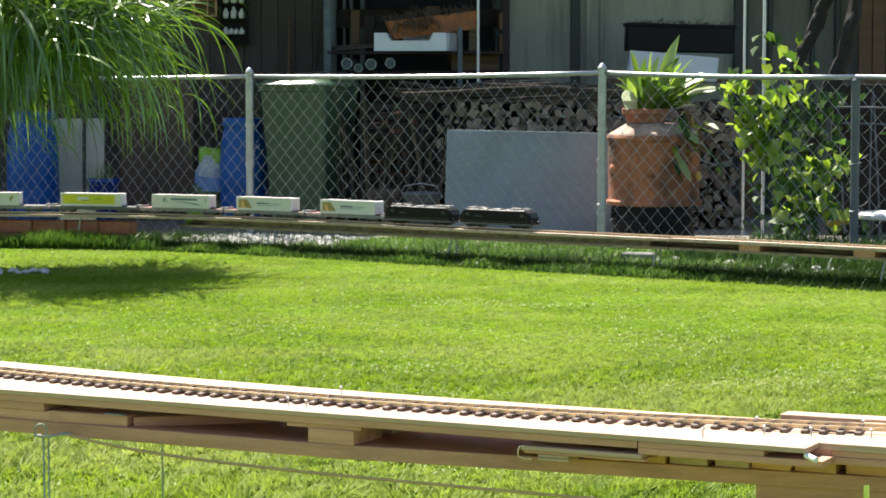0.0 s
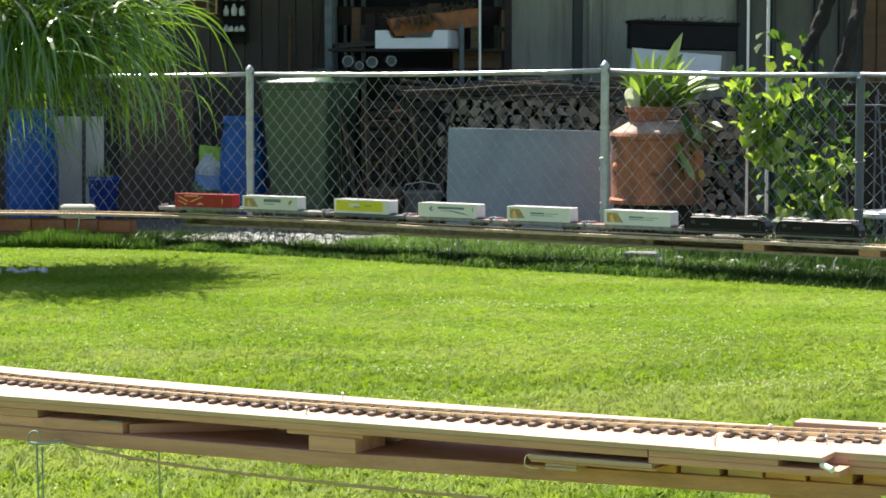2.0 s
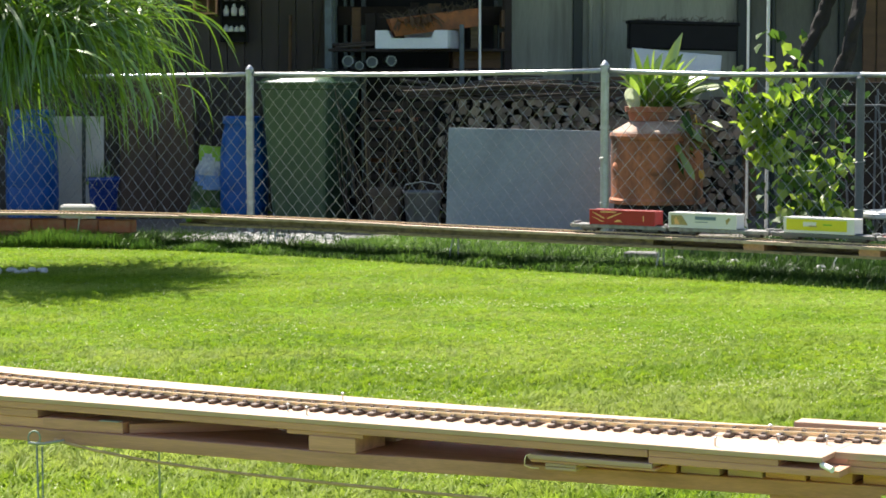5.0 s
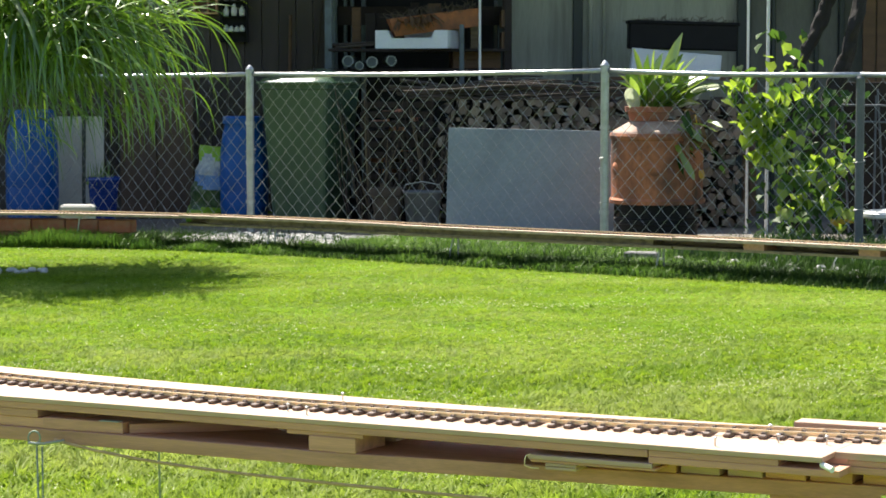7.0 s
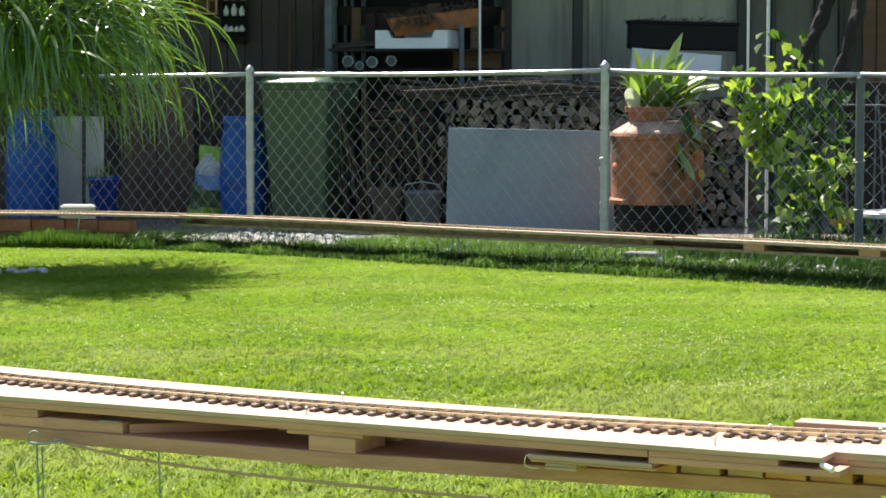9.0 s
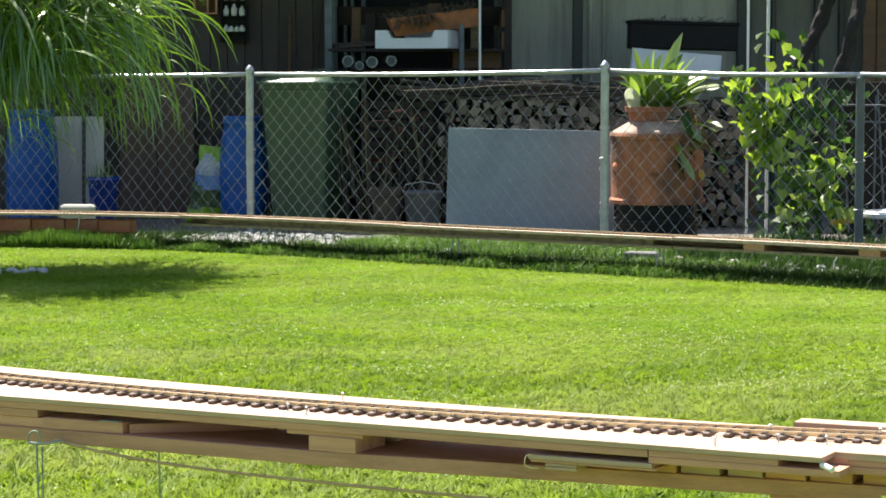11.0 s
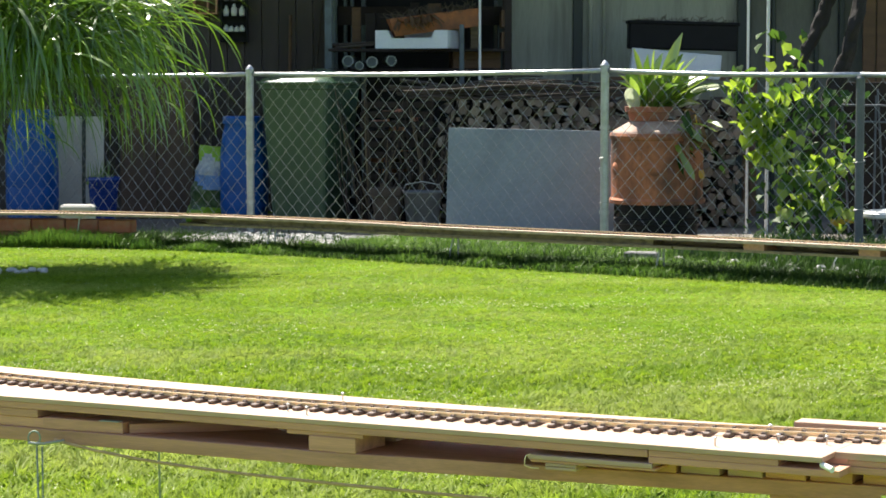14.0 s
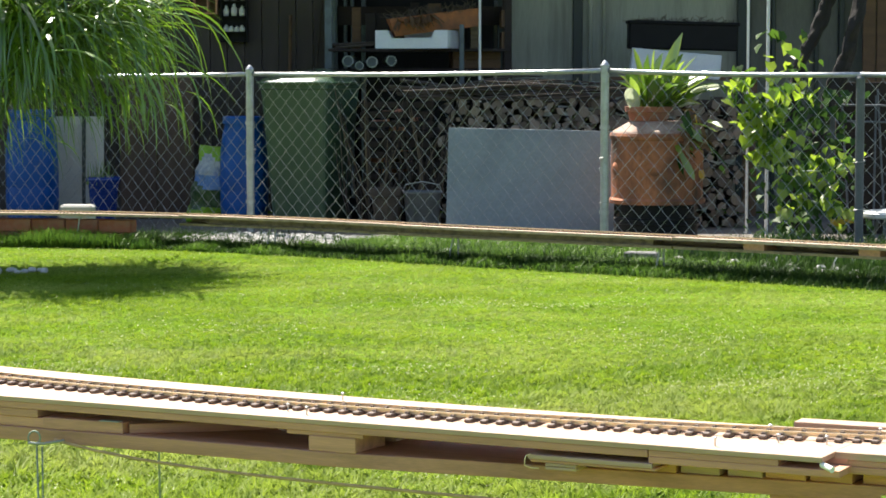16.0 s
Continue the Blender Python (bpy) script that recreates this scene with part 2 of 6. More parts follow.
    "film": mat("printed_plastic_film", (0.30, 0.33, 0.30), 0.35, vary=0.5, scale=9, fine=40, bump=0.4, stain=(0.05, 0.08, 0.03), stain_amount=0.8),
    "chrome": mat("bright_steel", (0.65, 0.65, 0.63), 0.25, metal=1.0, vary=0.1, bump=0.0),
    "ceramic": mat("white_ceramic", (0.70, 0.70, 0.68), 0.3, vary=0.1, bump=0.0),
    "dull_post": mat("dark_or_shaded_grey", (0.10, 0.11, 0.12), 0.6, vary=0.3, scale=8, fine=90, bump=0.1),
    "wheel": mat("dark_metal_wheel", (0.05, 0.045, 0.04), 0.5, metal=0.5, vary=0.2, bump=0.0),
}


# ---- building helpers ----
def mesh_ob(name, bm, material, parent=None, label="", smooth=False):
    me = bpy.data.meshes.new(name)
    bm.to_mesh(me)
    bm.free()
    mats = material if isinstance(material, (list, tuple)) else [material]
    for m in mats:
        me.materials.append(m if not isinstance(m, str) else M[m])
    if smooth:
        me.polygons.foreach_set("use_smooth", [True] * len(me.polygons))
    ob = new(name, me)
    if parent:
        ob.parent = parent
    if label:
        tagged(ob, label)
    return ob


def part(name, bm, material, parent, label="", smooth=False):
    return mesh_ob(name, bm, material, parent, label, smooth)


def thing(name, label, category, at=None, group="", kind=""):
    e = new(name)
    e.empty_display_size = 0.1
    e.matrix_world = at or Matrix()
    return tagged(e, label, category, group, kind)


def share(name, src, parent, m):
    """One more piece on the mesh of src."""
    o = new(name, src.data)
    o.parent = parent
    o.matrix_basis = m
    return o


def box(size, at=(0, 0, 0), bevel=0.0, bm=None, m=None, segs=1):
    """A bevelled box of that size round its centre."""
    own = bmesh.new()
    bmesh.ops.create_cube(own, size=1.0)
    bmesh.ops.scale(own, vec=size, verts=own.verts)
    if bevel:
        bmesh.ops.bevel(own, geom=list(own.edges), offset=bevel, segments=segs, affect="EDGES", profile=0.6)
    if m:
        bmesh.ops.transform(own, matrix=m, verts=own.verts)
    bmesh.ops.translate(own, vec=at, verts=own.verts)
    return own if bm is None else join(bm, own)


def join(bm, own):
    me = bpy.data.meshes.new("tmp")
    own.to_mesh(me)
    own.free()
    bm.from_mesh(me)
    bpy.data.meshes.remove(me)
    return bm


def lathe(profile, steps=28, bm=None, at=(0, 0, 0)):
    """A turned body from (radius, height) pairs."""
    own = bmesh.new()
    rings = []
    for r, z in profile:
        rings.append([own.verts.new((r * math.cos(a), r * math.sin(a), z)) for a in (2 * math.pi * k / steps for k in range(steps))] if r > 1e-5
                     else [own.verts.new((0, 0, z))])
    for a, b in zip(rings, rings[1:]):
        for k in range(steps):
            j = (k + 1) % steps
            if len(a) == 1 and len(b) > 1:
                own.faces.new((a[0], b[j], b[k]))
            elif len(b) == 1 and len(a) > 1:
                own.faces.new((a[k], a[j], b[0]))
            elif len(a) > 1:
                own.faces.new((a[k], a[j], b[j], b[k]))
    bmesh.ops.recalc_face_normals(own, faces=own.faces)
    bmesh.ops.translate(own, vec=at, verts=own.verts)
    return own if bm is None else join(bm, own)


def tube(points, radius, sides=8, bm=None, taper=None, cap=True):
    """A round bar along points; taper gives the end's radius."""
    own = bmesh.new() if bm is None else bm
    pts = [Vector(p) for p in points]
    rings = []
    for i, p in enumerate(pts):
        d = (pts[min(i + 1, len(pts) - 1)] - pts[max(i - 1, 0)]).normalized()
        u = d.orthogonal().normalized() if i == 0 else (u - d * u.dot(d)).normalized()
        v = d.cross(u)
        r = radius if taper is None else radius + (taper - radius) * i / (len(pts) - 1)
        rings.append([own.verts.new(p + (u * math.cos(a) + v * math.sin(a)) * r) for a in (2 * math.pi * k / sides for k in range(sides))])
    for a, b in zip(rings, rings[1:]):
        for k in range(sides):
            own.faces.new((a[k], a[(k + 1) % sides], b[(k + 1) % sides], b[k]))
    if cap:
        own.faces.new(rings[0][::-1])
        own.faces.new(rings[-1])
    return own


def prism(outline, z0, z1, bevel=0.0):
    """A flat slab with that outline in x and y."""
    bm = bmesh.new()
    low = [bm.verts.new((x, y, z0)) for x, y in outline]
    top = [bm.verts.new((x, y, z1)) for x, y in outline]
    n = len(outline)
    bm.faces.new(low[::-1])
    bm.faces.new(top)
    for k in range(n):
        bm.faces.new((low[k], low[(k + 1) % n], top[(k + 1) % n], top[k]))
    bmesh.ops.recalc_face_normals(bm, faces=bm.faces)
    if bevel:
        bmesh.ops.bevel(bm, geom=list(bm.edges), offset=bevel, segments=1, affect="EDGES")
    return bm


def blades(name, roots, heights, widths, lean, material, rng, parent=None, segments=1, turn=None):
    """Many grass blades as one mesh; each is a tapered, bent strip."""
    n = len(roots)
    turn = rng.uniform(0, 2 * np.pi, n) if turn is None else turn
    side = np.stack([np.cos(turn), np.sin(turn), np.zeros(n)], 1)
    away = np.stack([-np.sin(turn), np.cos(turn), np.zeros(n)], 1) * (lean * rng.uniform(0.2, 1.0, n))[:, None]
    up = np.array([0, 0, 1.0])
    rows = []
    for k in range(segments + 1):
        f = k / segments
        mid = roots + up * (heights * f * (1 - 0.25 * f * (lean / (heights + 1e-6)).clip(0, 1)))[:, None] + away * (f * f)
        w = widths * (1 - f) ** 0.7 * 0.5 if k < segments else widths * 0.08
        rows += [mid - side * w[:, None], mid + side * w[:, None]]
    verts = np.stack(rows, 1).reshape(-1, 3)
    per = 2 * (segments + 1)
    base = (np.arange(n) * per)[:, None]
    faces = np.concatenate([base + np.array([2 * k, 2 * k + 1, 2 * k + 3, 2 * k + 2]) for k in range(segments)], 1).reshape(-1, 4)
    me = bpy.data.meshes.new(name)
    me.vertices.add(len(verts))
    me.vertices.foreach_set("co", verts.astype(np.float32).ravel())
    me.loops.add(faces.size)
    me.loops.foreach_set("vertex_index", faces.astype(np.int32).ravel())
    me.polygons.add(len(faces))
    me.polygons.foreach_set("loop_start", (np.arange(len(faces)) * 4).astype(np.int32))
    me.update(calc_edges=True)
    me.materials.append(M[material])
    ob = new(name, me)
    if parent:
        ob.parent = parent
    return ob


# ---- plan of the far track: distance along it -> place and heading ----
BEND_S = (-4.2, -3.2, -2.0, -0.8, 0.4, 1.6, 2.8)
BEND_DEG = (0.8, 15.5, 30.6, 37.7, 34.8, 34.6, 38.8)


def far_heading(s):
    """Heading in radians at s metres along the far track, for one value or many."""
    deg = np.interp(s, BEND_S, BEND_DEG) + 9.2 * np.maximum(np.asarray(s) - BEND_S[-1], 0)
    a = -np.radians(np.minimum(90, deg))
    return a if np.ndim(s) else float(a)


def far_table(step=0.02, s0=-9.0, s1=20.0):
    n0 = int(round(-s0 / step))
    pts = {0: Vector((0.261, 15.326))}
    p = pts[0].copy()
    for k in range(int(round(s1 / step))):
        a = far_heading((k + 0.5) * step)
        p = p + Vector((math.cos(a), math.sin(a))) * step
        pts[k + 1] = p
    p = pts[0].copy()
    for k in range(n0):
        a = far_heading(-(k + 0.5) * step)
        p = p - Vector((math.cos(a), math.sin(a))) * step
        pts[-k - 1] = p
    return pts, step


FAR, FAR_STEP = far_table()
BOARD_Z = 0.235


def far_at(s, side=0.0):
    """Point of the far track at s metres along it, side metres to its left."""
    k = s / FAR_STEP
    i = math.floor(k)
    p = FAR[i].lerp(FAR[i + 1], k - i)
    a = far_heading(s)
    return Vector((p.x - math.sin(a) * side, p.y + math.cos(a) * side)), a


def strip(s0, s1, side0, side1, z0, z1, step=0.1):
    """A bar that follows the far track."""
    bm = bmesh.new()
    n = max(1, int(math.ceil((s1 - s0) / step)))
    rings = []
    for k in range(n + 1):
        s = s0 + (s1 - s0) * k / n
        a, b = far_at(s, side0)[0], far_at(s, side1)[0]
        rings.append([bm.verts.new((*a, z0)), bm.verts.new((*b, z0)), bm.verts.new((*b, z1)), bm.verts.new((*a, z1))])
    for a, b in zip(rings, rings[1:]):
        for k in range(4):
            bm.faces.new((a[k], a[(k + 1) % 4], b[(k + 1) % 4], b[k]))
    bm.faces.new(rings[0])
    bm.faces.new(rings[-1][::-1])
    bmesh.ops.recalc_face_normals(bm, faces=bm.faces)
    return bm


# ---- ground ----
def ground():
    bm = bmesh.new()
    bmesh.ops.create_grid(bm, x_segments=80, y_segments=80, size=60)
    bmesh.ops.translate(bm, vec=(0, 30, 0), verts=bm.verts)
    for v in bm.verts:
        far = max(0, (Vector((v.co.x, v.co.y - 10)).length - 20) / 10)
        if far > 0:
            v.co.z = -0.05
    rim = [e for e in bm.edges if e.is_boundary]
    out = bmesh.ops.extrude_edge_only(bm, edges=rim)["geom"]
    for v in out:
        if isinstance(v, bmesh.types.BMVert):
            v.co.x, v.co.y = v.co.x * 25, 30 + (v.co.y - 30) * 25
    g = mesh_ob("ground", bm, "soil")
    tagged(g, "green garden lawn soil with thatch between the blades", "ground", kind="structure")
    # paving behind the fence
    bm = prism([(-9, 18.9), (-1.3, 18.1), (1.4, 16.75), (3.5, 15.7), (9, 13.2), (9, 20.6), (-9, 20.6)], -0.02, 0.012)
    p = mesh_ob("pavement", bm, "paving")
    tagged(p, "worn grey concrete yard paving behind the wire fence", "pavement", kind="structure")


def far_points(s, side):
    """The same for many points at once."""
    keys = np.array(sorted(FAR))
    px, py = np.array([FAR[k].x for k in keys]), np.array([FAR[k].y for k in keys])
    k = np.asarray(s) / FAR_STEP
    x, y = np.interp(k, keys, px), np.interp(k, keys, py)
    a = far_heading(np.asarray(s))
    return np.stack([x - np.sin(a) * side, y + np.cos(a) * side], 1)


def lawn():
    rng = np.random.default_rng(4)
    track = far_points(np.linspace(-8, 5, 200), np.zeros(200))
    xs, edge = track[:, 0], track[:, 1]
    n = 1650000
    y = 5.6 + 12.2 * rng.random(n)
    x = rng.uniform(-1, 1, n) * 4.6
    keep = (np.abs(x) < 0.198 * y + 0.35) & (y < np.interp(x, xs, edge) - 0.13) & (rng.random(n) < np.clip(8.5 / y, 0.50, 1.0))
    x, y = x[keep], y[keep]
    # tufts and thin spots
    tuft = 0.5 + 0.5 * np.sin(x * 3.1 + 1.7 * np.sin(y * 2.3)) * np.sin(y * 2.7 + 1.3 * np.sin(x * 1.9))
    near = np.clip((11.5 - y) / 3.5, 0, 1)
    h = rng.uniform(0.005, 0.015, len(x)) * (0.7 + 0.6 * tuft) * (1 + 1.35 * near)
    # small tussocks whose blades lean together
    cell = (np.floor(x / 0.026 + 0.35 * np.sin(y * 37)).astype(np.int64) * 7919 + np.floor(y / 0.045 + 0.35 * np.sin(x * 53)).astype(np.int64) * 104729) % 8191
    tall, way = 0.30 + 1.35 * rng.random(8191) ** 1.5, rng.uniform(0, 2 * np.pi, 8191)
    h = h * np.where(rng.random(len(x)) < 0.85, 0.25 + 0.75 * tall[cell] + 0.35 * near * (tall[cell] - 0.8), 1.0)
    turn = way[cell] + rng.normal(0, 0.55, len(x))
    roots = np.stack([x, y, np.zeros(len(x))], 1)
    ob = blades("lawn_grass", roots, h, rng.uniform(0.0035, 0.0065, len(x)) * (1 + 0.45 * near), h * rng.uniform(0.6, 3.2, len(x)), "lawn", rng, turn=turn)
    tagged(ob, "short mown sunlit lawn grass, bright green", "lawn", kind="stuff")
    # pale cut blades that lie on top, thicker in some spots
    thick = 0.026 * (0.2 + 1.8 * (1 - tuft) ** 2) * np.where(y < 10.0, 1.3, 0.35)
    for cx, cy, wx, wy, amount in ((0.08, 12.7, 0.17, 0.20, 0.16), (0.55, 12.5, 0.25, 0.16, 0.12), (-1.55, 9.6, 0.25, 0.40, 0.10), (1.30, 9.3, 0.30, 0.35, 0.07),
                                   (-0.45, 8.6, 0.35, 0.3, 0.06), (1.1, 11.0, 0.40, 0.35, 0.06), (-1.0, 11.4, 0.4, 0.3, 0.05)):
        thick = thick + amount * np.exp(-((x - cx) / wx) ** 2 - ((y - cy) / wy) ** 2)
    pick = rng.random(len(x)) < thick
    m = int(pick.sum())
    ob = blades("grass_clippings", roots[pick] + np.array([0, 0, 0.010]), rng.uniform(0.004, 0.010, m), rng.uniform(0.004, 0.007, m), rng.uniform(0.010, 0.028, m), "clipping", rng)
    tagged(ob, "pale dry grass clippings scattered over the lawn", "grass", kind="stuff")
    # long grass below the far track; the shadow strip is in its dark colour
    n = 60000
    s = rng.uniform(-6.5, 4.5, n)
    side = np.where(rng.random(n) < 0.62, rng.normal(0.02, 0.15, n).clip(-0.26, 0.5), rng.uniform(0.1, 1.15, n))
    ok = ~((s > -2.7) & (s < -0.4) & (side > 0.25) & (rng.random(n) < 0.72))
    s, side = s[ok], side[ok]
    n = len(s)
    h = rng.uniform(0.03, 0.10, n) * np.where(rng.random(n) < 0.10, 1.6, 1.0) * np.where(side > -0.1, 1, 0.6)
    ob = blades("long_grass", np.column_stack([far_points(s, side), np.zeros(n)]), h, rng.uniform(0.004, 0.008, n), h * rng.uniform(0.4, 1.7, n), "shaded_rough_grass", rng, segments=2)
    tagged(ob, "uncut grass under the model railway, shadow in its dark green", "grass", kind="stuff")
    # grass between the track and the wire
    n = 30000
    s, side = -1.7 + 3.4 * rng.random(n) ** 1.3, rng.uniform(0.10, 1.75, n)
    clump = 0.5 + 0.5 * np.sin(s * 5.3 + 2.6 * np.sin(side * 4.1 + s))
    h = rng.uniform(0.025, 0.085, n) * (0.5 + 0.9 * clump)
    ob = blades("uncut_grass", np.column_stack([far_points(s, side), np.zeros(n)]), h, rng.uniform(0.005, 0.010, n), h * rng.uniform(0.4, 1.8, n), "strip_grass", rng, segments=2)
    tagged(ob, "uncut green grass between the railway and the wire fence", "grass", kind="stuff")
    # weeds at the foot of the vine; shade there is in their leaf colour
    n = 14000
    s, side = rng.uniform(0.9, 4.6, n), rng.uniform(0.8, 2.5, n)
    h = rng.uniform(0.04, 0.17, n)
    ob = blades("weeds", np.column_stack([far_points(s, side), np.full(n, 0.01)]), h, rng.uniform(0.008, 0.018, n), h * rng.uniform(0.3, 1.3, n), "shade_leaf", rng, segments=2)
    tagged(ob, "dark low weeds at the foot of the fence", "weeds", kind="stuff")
    # brighter tufts in front of the bricks and scattered among the gravel
    n = 42000
    s = np.where(rng.random(n) < 0.62, -6.2 + 5.2 * rng.random(n) ** 1.25, rng.uniform(-2.5, 1.9, n))
    clump = 0.5 + 0.5 * np.sin(s * 7.3 + 2.1 * np.sin(s * 3.1))
    side = np.where(s < -2.2, rng.uniform(-0.27, 0.03, n), rng.normal(-0.10, 0.09, n).clip(-0.27, 0.3))
    ok = (s < -3.0) | (rng.random(n) < 0.25 + 0.5 * clump)
    s, side, clump = s[ok], side[ok], clump[ok]
    n = len(s)
    h = rng.uniform(0.03, 0.10, n) * np.where(s < -2.6, 1.1 + 0.8 * clump, 0.5 + 0.5 * clump)
    ob = blades("tufted_grass", np.column_stack([far_points(s, side), np.zeros(n)]), h, rng.uniform(0.004, 0.008, n), h * rng.uniform(0.5, 2.0, n), "strip_grass", rng, segments=2)
    tagged(ob, "uneven green grass tufts beside the track", "grass", kind="stuff")


def gravel():
    rng = np.random.default_rng(3)
    unit = bmesh.new()
    bmesh.ops.create_icosphere(unit, subdivisions=1, radius=1)
    unit.verts.index_update()
    v = np.array([q.co[:] for q in unit.verts])
    f = np.array([[q.index for q in t.verts] for t in unit.faces])
    unit.free()
    n = 4600
    s = rng.uniform(-2.9, 3.6, n)
    keep = (s < -1.7) | (rng.random(n) < 0.05)
    s = s[keep]
    n = len(s)
    p = far_points(s, rng.uniform(0.30, 1.35, n))
    r = rng.uniform(0.012, 0.034, n)
    verts = []
    turn = rng.uniform(0, 6.28, n)
    for k in range(n):
        c, q = math.cos(turn[k]), math.sin(turn[k])
        w = v * (r[k], r[k] * 0.75, r[k] * 0.6) * (1 + 0.15 * np.sin(v[:, [1, 2, 0]] * 5 + k))
        verts.append(np.column_stack([w[:, 0] * c - w[:, 1] * q + p[k, 0], w[:, 0] * q + w[:, 1] * c + p[k, 1], w[:, 2] + r[k] * 0.45]))
    faces = (f[None] + (np.arange(n) * len(v))[:, None, None]).reshape(-1, 3)
    me = bpy.data.meshes.new("gravel")
    me.from_pydata(np.concatenate(verts).tolist(), [], faces.tolist())
    me.materials.append(M["gravel"])
    ob = new("gravel", me)
    tagged(ob, "pale gravel stones along the foot of the fence", "gravel", kind="stuff")


def bricks():
    row = thing("brick_edging", "row of red bricks laid flat beside the lawn", "edging")
    src = None
    rng = random.Random(8)
    for k in range(16):
        p, a = far_at(-4.95 + (k % 8) * 0.255 + 0.1 * (k // 8), 0.05)
        m = pose(p.x, p.y, 0.048 + 0.093 * (k // 8) + rng.uniform(-0.001, 0.001), 0, 0, math.degrees(a) + rng.uniform(-2, 2))
        if src is None:
            src = part("brick", box((0.245, 0.115, 0.09), bevel=0.006), "brick", row)
            src.matrix_basis = m
        else:
            share("brick", src, row, m)
    plate = part("cap_plate", box((0.36, 0.10, 0.012), bevel=0.002), "white_paint", row, "pale mortar slab")
    p, a = far_at(-3.2, 0.2)
    plate.matrix_basis = pose(p.x, p.y, 0.006, 0, 0, math.degrees(a))


# ---- fence ----
POSTS = [(-6.6, 20.75, 1.24), (-4.0, 19.42, 1.215), (-1.476, 18.18, 1.222), (1.144, 16.8, 1.250), (2.80, 15.95, 1.222), (5.4, 14.6, 1.22)]


def fence():
    f = thing("wire_fence", "galvanised chain link fence with steel posts and top rail", "fence")
    for k, (x, y, z) in enumerate(POSTS):
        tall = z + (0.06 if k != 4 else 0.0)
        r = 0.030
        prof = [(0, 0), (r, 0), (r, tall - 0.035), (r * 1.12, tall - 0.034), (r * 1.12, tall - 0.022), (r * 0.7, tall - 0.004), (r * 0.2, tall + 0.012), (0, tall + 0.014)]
        # the post by the vine is darker grey: its shade is in the colour
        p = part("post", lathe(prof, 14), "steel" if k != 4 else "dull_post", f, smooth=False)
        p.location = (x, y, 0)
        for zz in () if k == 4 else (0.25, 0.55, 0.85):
            band = part("band", lathe([(r + 0.003, -0.012), (r + 0.007, -0.012), (r + 0.007, 0.012), (r + 0.003, 0.012)], 14), "steel", p)
            band.location = (0, 0, zz)
    rng = random.Random(5)
    for (x0, y0, z0), (x1, y1, z1) in zip(POSTS, POSTS[1:]):
        pts = []
        for k in range(7):
            q = k / 6
            pts.append((x0 + (x1 - x0) * q, y0 + (y1 - y0) * q - 0.0, z0 + (z1 - z0) * q - 0.014 * math.sin(math.pi * q)))
        part("top_rail", tube(pts, 0.0175, 10), "steel", f, smooth=True)
        # woven wire: each wire runs in a zigzag, hooked into the next
        a, b = Vector((x0, y0, 0)), Vector((x1, y1, 0))
        e = (b - a)
        length = e.length
        e.normalize()
        nrm = Vector((-e.y, e.x, 0))
        w = 0.108
        bm = bmesh.new()
        for lean in (1, -1):
            count = int((length + 1.3) / w)
            for k in range(count + 1):
                start = k * w - (1.2 if lean > 0 else 0.0)
                pts, m = [], 13
                wob = rng.uniform(-0.002, 0.002)
                for j in range(m * 2 + 1):
                    z = 0.03 + 1.17 * j / (m * 2)
                    u = start + lean * (z - 0.03) * 0.89 + wob
                    if 0.02 < u < length - 0.02:
                        bulge = 0.004 * (1 if j % 2 else -1) * lean
                        bow = 0.02 * math.sin(u / length * math.pi) * math.sin(z / 1.2 * math.pi)
                        pts.append(a + e * u + nrm * (bulge + bow) + Vector((0, 0, z)))
                if len(pts) > 1:
                    tube(pts, 0.0019, 4, bm, cap=False)
        part("wire_mesh", bm, "wire", f)
    # tie wires
    for x, y, z in POSTS[2:5]:
        for h in (0.30, 0.62):
            pts = [(x + 0.04 * math.cos(q), y + 0.04 * math.sin(q), h + 0.004 * q) for q in (0.6 * k for k in range(14))]
            pts += [(x + 0.06, y - 0.04, h + 0.06), (x + 0.085, y - 0.05, h + 0.085)]
            part("tie_wire", tube(pts, 0.0022, 5), "wire", f)


